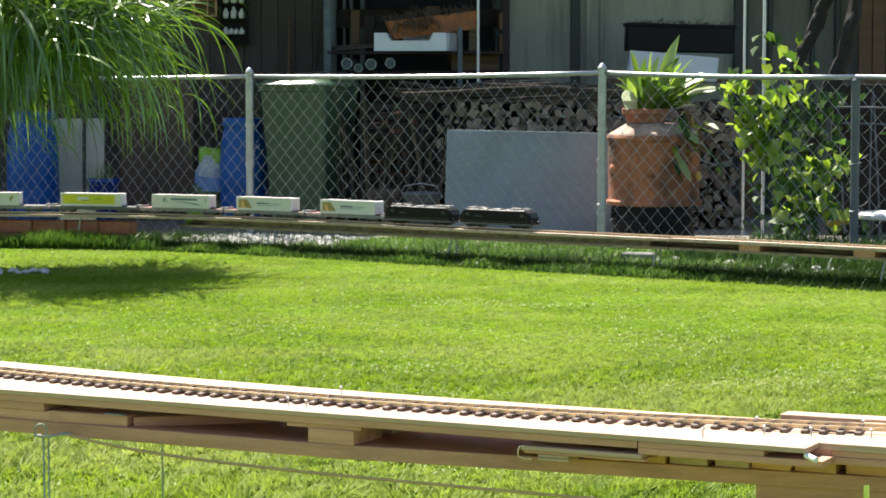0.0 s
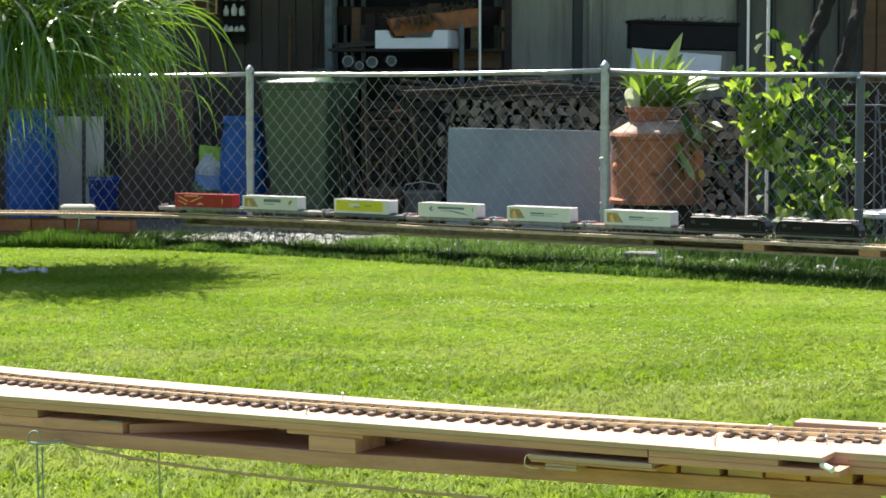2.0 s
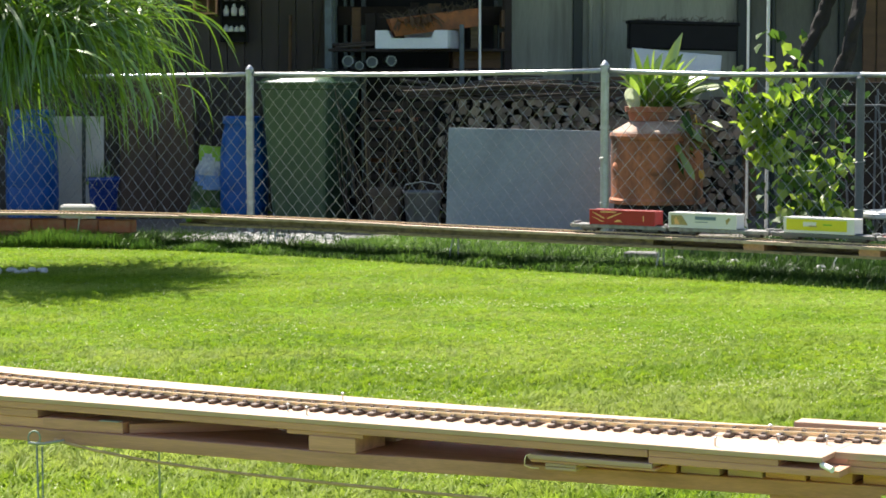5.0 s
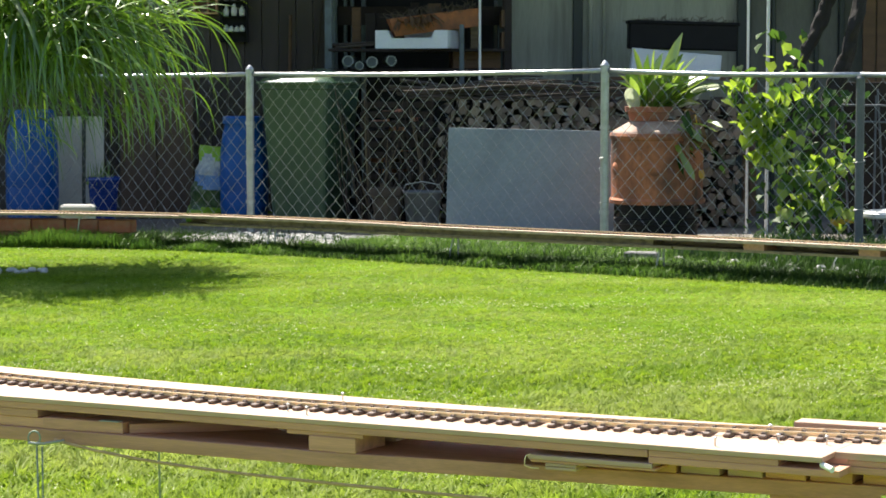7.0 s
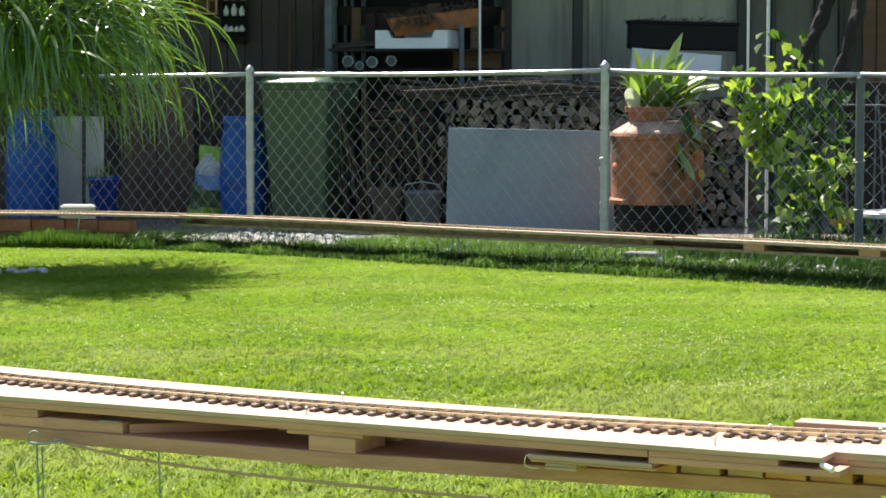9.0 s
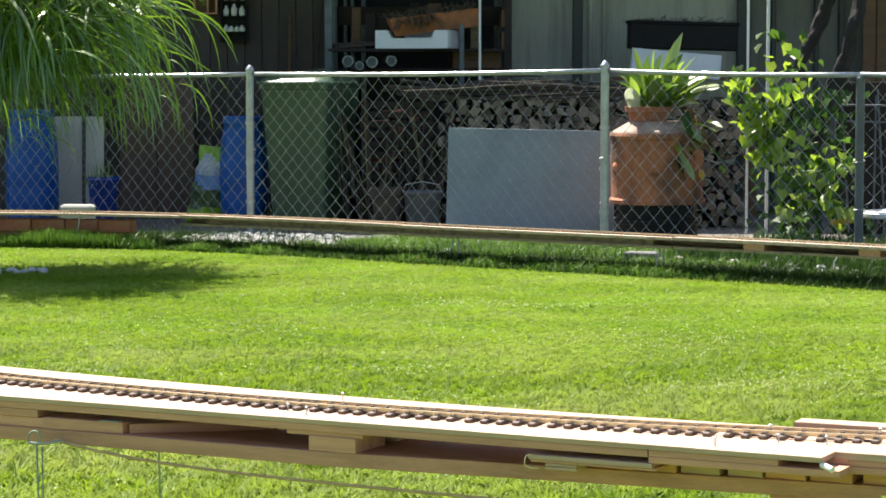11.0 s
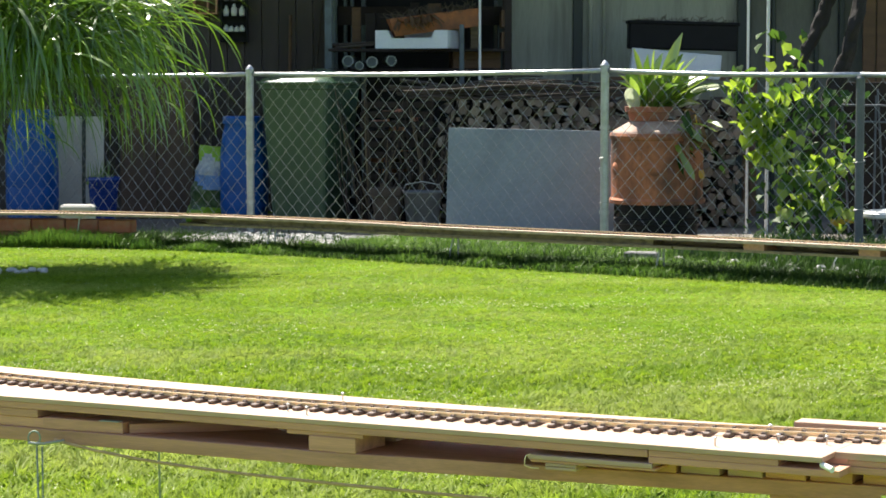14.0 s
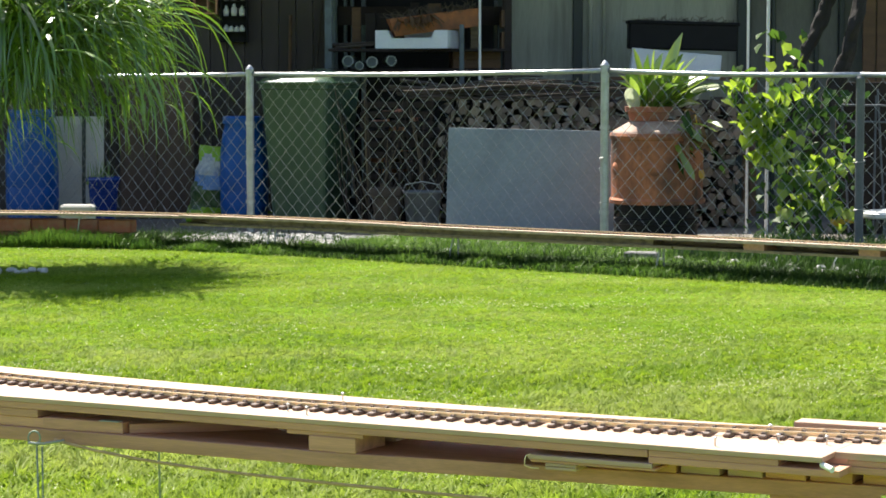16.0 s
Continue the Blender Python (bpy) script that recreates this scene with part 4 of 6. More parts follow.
    for a, b in ((1.165, 1.236), (1.238, 1.310), (1.315, 1.382), (1.393, 1.452), (1.455, 1.522), (1.527, 1.597), (1.612, 1.69), (1.70, 1.77), (1.775, 1.85), (1.86, 1.93), (1.94, 2.01), (2.02, 2.09), (2.10, 2.18)):
        n0 = 0.105 * (a - 0.7) + 0.001
        o = part("block", box((b - a, 0.09, 0.024), ((a + b) / 2, n0 + 0.052, -0.0430), 0.001), "pine" if rng.random() < 0.35 else "orange_pine", r)
    part("beam", prism([(1.46, 0.095), (2.5, 0.15), (2.5, 0.30), (1.46, 0.27)], -0.125, -0.0807, 0.0012), "pine2", r)
    # clamp at the strip's end
    bm = tube([(1.082, -0.006, -0.0296), (1.0755, -0.010, -0.0318), (1.0735, -0.012, -0.040), (1.0745, -0.012, -0.048), (1.084, -0.010, -0.0515), (1.098, -0.009, -0.0515)], 0.0011, 6)
    part("clamp", bm, "brass", r, "bent wire clamp", True)
    part("bolt", tube([(1.575, 0.006, -0.0125), (1.597, -0.010, -0.0165)], 0.0050, 10), "white_paint", r, "bright bolt")
    part("bolt", tube([(1.66, 0.06, -0.088), (1.66, 0.06, -0.062)], 0.006, 10), "chrome", r, "bright bolt")
    # rails
    for off in (0.0225, 0.0675):
        bm = bmesh.new()
        rows = []
        for k in range(61):
            s = -0.6 + 3.1 * k / 60
            n = near_side(s) + off
            rows.append((s, n))
        # head, web and foot in one section
        sec = [(-0.0036, 0.0064), (0.0036, 0.0064), (0.0036, 0.0071), (0.0009, 0.0078), (0.0009, 0.0098), (0.0019, 0.0105), (0.0019, 0.0128), (-0.0019, 0.0128),
               (-0.0019, 0.0105), (-0.0009, 0.0098), (-0.0009, 0.0078), (-0.0036, 0.0071)]
        prev = None
        for s, n in rows:
            ring = [bm.verts.new((s, n + a, z)) for a, z in sec]
            if prev:
                for j in range(len(sec)):
                    bm.faces.new((prev[j], prev[(j + 1) % len(sec)], ring[(j + 1) % len(sec)], ring[j]))
            prev = ring
        bmesh.ops.recalc_face_normals(bm, faces=bm.faces)
        part("rail", bm, "brass", r)
    # sleepers with rail chairs, in strips of five joined by webs
    bm = box((0.0125, 0.090, 0.0065), (0, 0.045, 0.0033), 0.0012)
    for off in (0.0225, 0.0675):
        for d in (-0.0055, 0.0055):
            box((0.008, 0.005, 0.0036), (0, off + d * 1.05, 0.0082), 0.0008, bm)
    sl = None
    web = None
    s, k = -0.58, 0
    while s < 2.45:
        slope = math.degrees(math.atan(0.19 * (s - 0.65)))
        m = pose(s, near_side(s), 0.0002, 0, 0, slope)
        if sl is None:
            sl = part("sleeper", bm, "sleeper", r)
            sl.matrix_basis = m
        else:
            share("sleeper", sl, r, m)
        k += 1
        gap = 0.0345 if k % 5 == 0 else 0.029
        if 1.60 < s < 1.62:
            gap = 0.058
        if gap == 0.029:
            for off in (0.0225, 0.0675):
                m2 = pose(s + 0.0145, near_side(s + 0.0145) + off, 0.003, 0, 0, slope)
                if web is None:
                    web = part("web", box((0.0175, 0.0045, 0.003)), "sleeper", r)
                    web.matrix_basis = m2
                else:
                    share("web", web, r, m2)
        s += gap
    # fixing screws
    scr = None
    for a, b in ((0.585, 0.054), (0.632, 0.038), (0.60, 0.225), (1.425, 0.20), (1.470, 0.107), (1.545, 0.125), (1.60, 0.24), (1.64, 0.15), (1.39, 0.03)):
        m = pose(a, b, 0.0)
        if scr is None:
            scr = part("screw", lathe([(0, 0.016), (0.0014, 0.016), (0.0034, 0.0145), (0.0034, 0.013), (0.0014, 0.0115), (0.0014, 0.0), (0, 0)], 10), "steel", r)
            scr.matrix_basis = m
        else:
            share("screw", scr, r, m)
    # legs off to the sides
    for s in (-0.52, 2.35):
        part("leg", box((0.045, 0.045, 0.56), (s, 0.12, -0.37), 0.003), "pine2", r)


def near_wires():
    # stake with a ring, and the cord that hangs along the trestle
    st = thing("wire_stake", "green coated wire stake with a ring at its top", "stake")
    bm = tube([(-0.737, 4.295, 0.0), (-0.738, 4.295, 0.30), (-0.742, 4.295, 0.572)], 0.0017, 8)
    tube([(-0.731, 4.295, 0.0), (-0.732, 4.295, 0.565)], 0.0015, 8, bm)
    ring = [(-0.746 + 0.011 * math.cos(a), 4.292, 0.582 + 0.012 * math.sin(a)) for a in (0.45 * k for k in range(15))]
    tube(ring, 0.0017, 8, bm)
    part("rod", bm, "green_rod", st, smooth=True)
    part("hook", tube([(-0.757, 4.288, 0.573), (-0.73, 4.29, 0.571), (-0.69, 4.285, 0.578)], 0.0026, 8), "wire", st, smooth=True)
    c = thing("cord", "thin brown cord hanging slack below the trestle", "cord")
    pts = []
    for k in range(25):
        q = k / 24
        s = 0.13 + 2.2 * q
        z = 0.5775 - 0.0355 * (1 - math.exp(-(s - 0.13) / 0.2)) - 0.004 * q
        p = NEAR @ Vector((s, -0.012, 0))
        pts.append((p.x, p.y, z))
    part("strand", tube(pts, 0.0028, 7), "rope", c, smooth=True)
    s2 = thing("wire_stake", "thin green wire stake stuck in the lawn", "stake")
    part("rod", tube([(-0.551, 4.60, 0.0), (-0.556, 4.60, 0.56)], 0.0022, 6), "green_rod", s2)


# ---- yard behind the fence ----
def wheelie_bin():
    b = thing("wheelie_bin", "dark green plastic wheeled rubbish bin with closed lid", "bin", pose(-1.06, 19.0, 0.012, 0, 0, -20))
    bm = bmesh.new()
    rings = []
    for z, w, d in ((0.0, 0.42, 0.46), (0.04, 0.46, 0.52), (0.9, 0.55, 0.70), (1.04, 0.57, 0.73), (1.05, 0.60, 0.76), (1.09, 0.60, 0.76)):
        pts = []
        r = 0.05
        for cx, cy, a0 in ((1, 1, 0), (-1, 1, 90), (-1, -1, 180), (1, -1, 270)):
            for k in range(4):
                a = radians(a0 + 30 * k)
                pts.append(bm.verts.new((cx * (w / 2 - r) + r * math.cos(a), cy * (d / 2 - r) + r * math.sin(a), z)))
        rings.append(pts)
    for p, q in zip(rings, rings[1:]):
        for k in range(16):
            bm.faces.new((p[k], p[(k + 1) % 16], q[(k + 1) % 16], q[k]))
    bm.faces.new(rings[0][::-1])
    part("body", bm, "bin_green", b)
    bm = bmesh.new()
    rings = []
    for z, g in ((1.085, 0.63), (1.110, 0.64), (1.128, 0.615), (1.150, 0.55), (1.164, 0.44), (1.170, 0.25)):
        pts = []
        for k in range(24):
            a = 2 * math.pi * k / 24
            c, s = math.cos(a), math.sin(a)
            q = 1 / max(abs(c), abs(s)) ** 0.72
            pts.append(bm.verts.new((c * q * g / 2, s * q * (g + 0.15) / 2 - 0.01, z + 0.03 * s * (0 if z < 1.1 else 1))))
        rings.append(pts)
    for p, q in zip(rings, rings[1:]):
        for k in range(24):
            bm.faces.new((p[k], p[(k + 1) % 24], q[(k + 1) % 24], q[k]))
    bm.faces.new(rings[-1])
    bm.faces.new(rings[0][::-1])
    part("lid", bm, "bin_lid", b, "glossy green lid", True)
    rim = []
    for k in range(25):
        a = 2 * math.pi * k / 24
        c, s = math.cos(a), math.sin(a)
        q = 1 / max(abs(c), abs(s)) ** 0.72
        rim.append((c * q * 0.325, s * q * 0.40 - 0.01, 1.093))
    part("lid_rim", tube(rim, 0.013, 8, cap=False), "bin_lid", b, "rolled lid edge", True)
    for x in (-0.26, 0.26):
        w = part("wheel", tube([(x - 0.025, 0.30, 0.1), (x + 0.025, 0.30, 0.1)], 0.1, 20), "black", b)
    part("handle", tube([(-0.22, 0.40, 1.08), (-0.22, 0.44, 1.10), (0.22, 0.44, 1.10), (0.22, 0.40, 1.08)], 0.014, 8), "bin_green", b)
    for o in b.children:
        o.data.transform(Matrix.Diagonal((1, 1, 1.045, 1)))


def barrel(x, y, h, r, label):
    b = thing("plastic_barrel", label, "barrel", pose(x, y, 0.012))
    prof = [(0, 0), (r * 0.86, 0), (r * 0.92, 0.02), (r, h * 0.18), (r, h * 0.30), (r * 0.985, h * 0.31), (r, h * 0.33), (r * 0.99, h * 0.62), (r * 0.975, h * 0.63), (r * 0.98, h * 0.66),
            (r * 0.90, h * 0.82), (r * 0.80, h * 0.91), (r * 0.78, h * 0.93)]
    part("body", lathe(prof, 32), "blue", b, smooth=True)
    lid = [(r * 0.82, h * 0.93), (r * 0.88, h * 0.93), (r * 0.88, h * 0.985), (r * 0.85, h), (r * 0.70, h), (r * 0.66, h * 0.985), (0, h * 0.985)]
    part("lid", lathe(lid, 32), "blue", b)


def small_pots():
    p = thing("plant_pot", "glossy dark blue glazed plant pot with green shoots", "plant pot", pose(-2.72, 19.0, 0.012))
    part("pot", lathe([(0, 0), (0.085, 0), (0.095, 0.02), (0.125, 0.34), (0.14, 0.36), (0.14, 0.39), (0.125, 0.39), (0.115, 0.34), (0, 0.33)], 24), "dark_blue", p, smooth=True)
    rng = np.random.default_rng(6)
    n = 60
    roots = np.column_stack([rng.normal(0, 0.05, (n, 2)), np.full(n, 0.33)])
    sh = blades("shoots", roots, rng.uniform(0.08, 0.22, n), np.full(n, 0.012), rng.uniform(0.02, 0.1, n), "reed", rng, p, 3)
    tagged(sh, kind="stuff")
    # the bucket's dark grey includes the yard's shade
    p = thing("bucket", "pale grey bucket standing by the wood pile", "bucket", pose(-0.16, 18.35, 0.012))
    part("body", lathe([(0, 0), (0.115, 0), (0.12, 0.01), (0.145, 0.29), (0.155, 0.295), (0.155, 0.31), (0.142, 0.31), (0.118, 0.02), (0, 0.02)], 24), "dull_post", p, smooth=True)
    part("handle", tube([(-0.15, 0, 0.30), (-0.13, -0.05, 0.36), (0, -0.07, 0.385), (0.13, -0.05, 0.36), (0.15, 0, 0.30)], 0.004, 6), "wire", p)
    # clay darkened to carry the shade beside the wood pile
    p = thing("plant_pot", "dark brown clay pot standing by the wood pile", "plant pot", pose(-0.43, 18.4, 0.012))
    part("pot", lathe([(0, 0), (0.09, 0), (0.125, 0.26), (0.14, 0.27), (0.14, 0.33), (0.12, 0.33), (0.11, 0.28), (0, 0.27)], 24), "dull_clay", p, smooth=False)


def bag():
    b = thing("soil_bag", "crumpled plastic soil bag with green and blue print", "bag", pose(-1.90, 19.28, 0.012, 4, 3, 10))
    bm = bmesh.new()
    rows, cols = 22, 30
    rings = []
    for j in range(rows + 1):
        q = j / rows
        z = 0.63 * q
        fat = 0.13 * math.sin(math.pi * min(1, 0.16 + 0.84 * q)) ** 0.7 + 0.006
        w = 0.185 - 0.085 * q ** 1.3
        ring = []
        for k in range(cols):
            a = 2 * math.pi * k / cols
            c = Vector((w * math.cos(a), fat * math.sin(a), z))
            fold = noise.noise(c * 9) * 0.030 + noise.noise(c * 22) * 0.012
            ring.append(bm.verts.new(c + Vector((math.cos(a) * fold, math.sin(a) * fold, 0.5 * fold * q))))
        rings.append(ring)
    for p, q in zip(rings, rings[1:]):
        for k in range(cols):
            bm.faces.new((p[k], p[(k + 1) % cols], q[(k + 1) % cols], q[k]))
    bm.faces.new(rings[0][::-1])
    bm.faces.new(rings[-1])
    for f in bm.faces:
        c = f.calc_center_median()
        z = c.z + 0.10 * noise.noise(c * 5) + 0.25 * c.x
        f.material_index = 1 if z > 0.53 else 2 if z > 0.43 else 3 if z > 0.31 else 0 if z > 0.10 else 1
    part("sack", bm, ["bag_leaves", "print_green", "bag_white", "print_bluebag"], b, smooth=True)


def grey_sheet():
    s = thing("fibre_sheet", "large flat grey sheet leaning against the firewood", "panel", pose(0.655, 17.95, 0.0, -7, 1.2, -3))
    part("sheet", box((1.27, 0.012, 0.80), (0, 0, 0.41), 0.002), "slab", s)


def wood_pile():
    w = thing("wood_pile", "stacked split firewood logs with long sticks on top", "firewood")
    rng = random.Random(12)
    kinds = []
    for k in range(12):
        bm = bmesh.new()
        n = rng.choice([3, 4, 5, 6, 7])
        radii = [rng.uniform(0.65, 1.2) for _ in range(n)]
        front = [bm.verts.new((math.cos(2 * math.pi * j / n) * radii[j], -0.5, math.sin(2 * math.pi * j / n) * radii[j])) for j in range(n)]
        back = [bm.verts.new((v.co.x, 0.5, v.co.z)) for v in front]
        f = bm.faces.new(front)
        bm.faces.new(back[::-1])
        for j in range(n):
            bm.faces.new((front[j], back[j], back[(j + 1) % n], front[(j + 1) % n])).material_index = 1
        bmesh.ops.recalc_face_normals(bm, faces=bm.faces)
        me = bpy.data.meshes.new("log")
        bm.to_mesh(me)
        bm.free()
        me.materials.append(M["log_end"])
        me.materials.append(M["bark"])
        kinds.append(me)
    z, row = 0.06, 0
    while z < 1.03:
        x = -0.02 + 0.045 * (row % 2)
        r = 0.05
        while x < 2.3:
            r = rng.uniform(0.022, 0.052)
            o = new("log", rng.choice(kinds))
            o.parent = w
            o.matrix_basis = Matrix.Translation((x + r, 18.9 + rng.uniform(-0.09, 0.05), z + rng.uniform(-0.02, 0.02))) @ Euler((0, rng.uniform(0, 6.28), rng.uniform(-0.2, 0.2))).to_matrix().to_4x4() @ Matrix.Diagonal((r, 0.36, r, 1))
            x += 1.62 * r
        z += 0.062
        row += 1
    for k in range(46):
        z = 1.03 + 0.13 * rng.random() ** 1.3
        x0 = rng.uniform(-0.5, 0.7)
        ln = rng.uniform(0.6, 1.5)
        y = 18.75 + rng.uniform(-0.12, 0.3)
        pts = [(x0 + ln * q, y + 0.1 * q * rng.uniform(-1, 1), z + 0.03 * math.sin(q * 3 + k) + (0.06 * q if k % 5 == 0 else 0)) for q in (0, 0.33, 0.66, 1)]
        part("stick", tube(pts, rng.uniform(0.008, 0.018), 6, taper=0.006), "bark", w)


def old_crates():
    """Wooden crates with odds and ends, beside the firewood; their near-black wood holds the roof's shade."""
    rng = random.Random(51)
    for k, (x, z, w, h) in enumerate(((-0.34, 0.012, 0.62, 0.36), (-0.33, 0.374, 0.60, 0.34), (-0.36, 0.716, 0.58, 0.30))):
        c = thing("slatted_crate", "old dark slatted wooden crate full of scrap", "crate", pose(x, 18.95, z, 0, 0, rng.uniform(-3, 3)), group="stacked crates")
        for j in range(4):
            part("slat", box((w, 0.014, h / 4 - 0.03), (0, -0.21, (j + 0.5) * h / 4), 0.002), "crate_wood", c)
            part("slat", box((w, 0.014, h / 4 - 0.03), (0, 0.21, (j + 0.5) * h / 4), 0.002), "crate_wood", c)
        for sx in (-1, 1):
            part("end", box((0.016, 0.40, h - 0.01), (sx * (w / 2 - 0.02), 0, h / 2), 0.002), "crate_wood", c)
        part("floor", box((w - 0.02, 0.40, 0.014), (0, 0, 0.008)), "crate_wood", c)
        for j in range(9):
            q = Vector((rng.uniform(-w / 2 + 0.1, w / 2 - 0.1), rng.uniform(-0.15, 0.1), 0.03 + rng.random() * (h - 0.1)))
            m = Matrix.Rotation(rng.uniform(0, 3), 4, "Z") @ Matrix.Rotation(rng.uniform(-0.4, 0.4), 4, "X")
            part("scrap", box((rng.uniform(0.06, 0.16), rng.uniform(0.04, 0.10), rng.uniform(0.03, 0.08)), q, 0.004, m=m), rng.choice(["orange_box", "bark", "brown_wood", "brick"]), c)


def brushwood():
    b = thing("brushwood", "dark dry brushwood heaped against the crates", "brushwood", pose(-0.36, 18.62, 0.012))
    rng = random.Random(88)
    for k in range(60):
        x, h = rng.uniform(-0.36, 0.34), rng.uniform(0.35, 1.12)
        lean = rng.uniform(-0.30, 0.30)
        pts = [(x, rng.uniform(-0.06, 0.05), 0.0), (x + lean * 0.4 + rng.uniform(-0.04, 0.04), 0.02, h * 0.5), (x + lean, rng.uniform(-0.02, 0.06), h)]
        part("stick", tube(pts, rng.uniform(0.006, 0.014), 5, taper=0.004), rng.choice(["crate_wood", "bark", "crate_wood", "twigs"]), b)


def rack():
    r = thing("shelf_rack", "dark wooden storage rack full of garden things", "shelf")
    for x in (-0.95, 0.54):
        for y in (19.75, 20.45):
            part("upright", box((0.06, 0.06, 2.1), (x, y, 1.05), 0.003), "frame_blue" if x < 0 else "crate_wood", r)
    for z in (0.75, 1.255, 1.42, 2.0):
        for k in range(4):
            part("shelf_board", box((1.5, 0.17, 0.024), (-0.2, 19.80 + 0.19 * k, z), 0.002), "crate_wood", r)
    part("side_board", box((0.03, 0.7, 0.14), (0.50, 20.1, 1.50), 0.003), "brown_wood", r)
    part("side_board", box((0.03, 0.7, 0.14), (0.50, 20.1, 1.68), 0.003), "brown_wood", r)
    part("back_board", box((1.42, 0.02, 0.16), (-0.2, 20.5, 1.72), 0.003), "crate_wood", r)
    part("strut", box((0.04, 0.04, 0.56), (0.155, 19.70, 1.35), 0.003), "frame_blue", r, "grey metal strut")
    # pipes
    for k, (x, z, rad) in enumerate(((-0.785, 1.322, 0.047), (-0.69, 1.285, 0.036), (-0.585, 1.315, 0.047), (-0.425, 1.325, 0.043))):
        p = thing("pipe", "grey plastic drain pipe lying on the rack", "pipe", pose(x, 19.62, z + 0.005, 0, 0, -2 + 2 * k), group="pipes on the rack")
        bm = bmesh.new()
        ro, ri, n = rad, rad * 0.78, 20
        rows = []
        for y, q in ((0, ri), (0, ro), (0.75, ro), (0.75, ri), (0, ri)):
            rows.append([bm.verts.new((q * math.cos(6.2832 * j / n), y, q * math.sin(6.2832 * j / n))) for j in range(n)])
        for a, b in zip(rows, rows[1:]):
            for j in range(n):
                bm.faces.new((a[j], a[(j + 1) % n], b[(j + 1) % n], b[j]))
        bmesh.ops.recalc_face_normals(bm, faces=bm.faces)
        part("tube", bm, "film", p)
        part("plug", tube([(0, 0.03, 0), (0, 0.06, 0)], rad * 0.8, 20), "frame_blue", p)
    c = thing("fruit_crate", "white cardboard fruit crate with cut-out front", "crate", pose(-0.215, 19.86, 1.432, 0, 0, -15))
    bm = box((0.62, 0.36, 0.01), (0, 0, 0.006))
    part("base", bm, "white_card", c)
    part("front", prism([(-0.31, 0), (0.31, 0), (0.31, 0.15), (0.20, 0.15), (0.17, 0.085), (-0.17, 0.085), (-0.20, 0.15), (-0.31, 0.15)], 0, 0.008), "white_card", c).matrix_basis = pose(0, -0.176, 0.001, 90)
    part("rear", box((0.62, 0.008, 0.15), (0, 0.176, 0.076)), "white_card", c)
    for x in (-0.306, 0.306):
        part("side", box((0.008, 0.345, 0.15), (x, 0, 0.076)), "white_card", c)
    pl = thing("window_box", "faded orange planter trough tilted on the crate", "planter", pose(-0.06, 19.86, 1.575, 0, -7, 9))
    bm = bmesh.new()
    lo = [bm.verts.new(v) for v in ((-0.35, -0.07, 0), (0.35, -0.07, 0), (0.35, 0.07, 0), (-0.35, 0.07, 0))]
    hi = [bm.verts.new(v) for v in ((-0.39, -0.095, 0.15), (0.39, -0.095, 0.15), (0.39, 0.095, 0.15), (-0.39, 0.095, 0.15))]
    bm.faces.new(lo[::-1])
    inner = [bm.verts.new((v.co.x * 0.95, v.co.y * 0.85, 0.15)) for v in hi]
    bed = [bm.verts.new((v.co.x * 0.95, v.co.y * 0.85, 0.12)) for v in hi]
    for k in range(4):
        j = (k + 1) % 4
        bm.faces.new((lo[k], lo[j], hi[j], hi[k]))
        bm.faces.new((hi[k], hi[j], inner[j], inner[k]))
        bm.faces.new((inner[k], inner[j], bed[j], bed[k]))
    bm.faces.new(bed)
    part("trough", bm, "orange_box", pl)
    rng = random.Random(9)
    bm = bmesh.new()
    for k in range(150):
        x, y = rng.uniform(-0.36, 0.36), rng.uniform(-0.07, 0.07)
        p = Vector((x, y, 0.12))
        d = Vector((rng.uniform(-1, 1), rng.uniform(-1, 1), rng.uniform(0.2, 1.2))).normalized()
        tube([p, p + d * 0.08, p + d * 0.14 + Vector((rng.uniform(-0.05, 0.05), 0, -0.02))], 0.004, 4, bm, taper=0.002)
    tagged(part("dry_growth", bm, "twigs", pl, "dead dry stems"), kind="stuff")
    bm = bmesh.new()
    for j in range(60):
        q = Vector((rng.uniform(-0.34, 0.0), rng.uniform(-0.12, -0.06), rng.uniform(0.10, 0.15)))
        d = Vector((rng.uniform(-0.5, 0.5), rng.uniform(-1, -0.3), rng.uniform(-0.1, 0.4)))
        tongue(bm, q, d, rng.uniform(0.08, 0.20), rng.uniform(0.012, 0.03), rng.uniform(1.5, 3.5), rng, 5)
    tagged(part("withered_leaves", bm, "dead_leaf", pl, "brown withered hanging leaves"), kind="stuff")
    k = thing("wooden_box", "brown wooden box beneath the crate", "box", pose(0.18, 19.9, 1.268, 0, 0, 6))
    for z in (0.035, 0.11):
        part("slat", box((0.40, 0.014, 0.06), (0.10, -0.02, z), 0.002), "brown_wood", k)
    part("carcase", box((0.40, 0.28, 0.16), (0.10, 0.13, 0.08), 0.003), "brown_wood", k)
    for j in range(9):
        x = -0.75 + 0.13 * j + rng.uniform(-0.03, 0.03)
        o = thing("timber_offcut", "short dark timber offcut stored on the rack", "timber", pose(x, 20.12 + rng.uniform(-0.1, 0.1), 1.4345, 0, 0, rng.uniform(-12, 12)), group="offcuts on the rack")
        h = rng.uniform(0.16, 0.42)
        part("board", box((rng.uniform(0.06, 0.12), 0.03, h), (0, 0, h / 2), 0.003), rng.choice(["brown_wood", "crate_wood", "old_wood"]), o)
    bd = thing("stick_bundle", "bundle of dry sticks lying on the rack", "sticks")
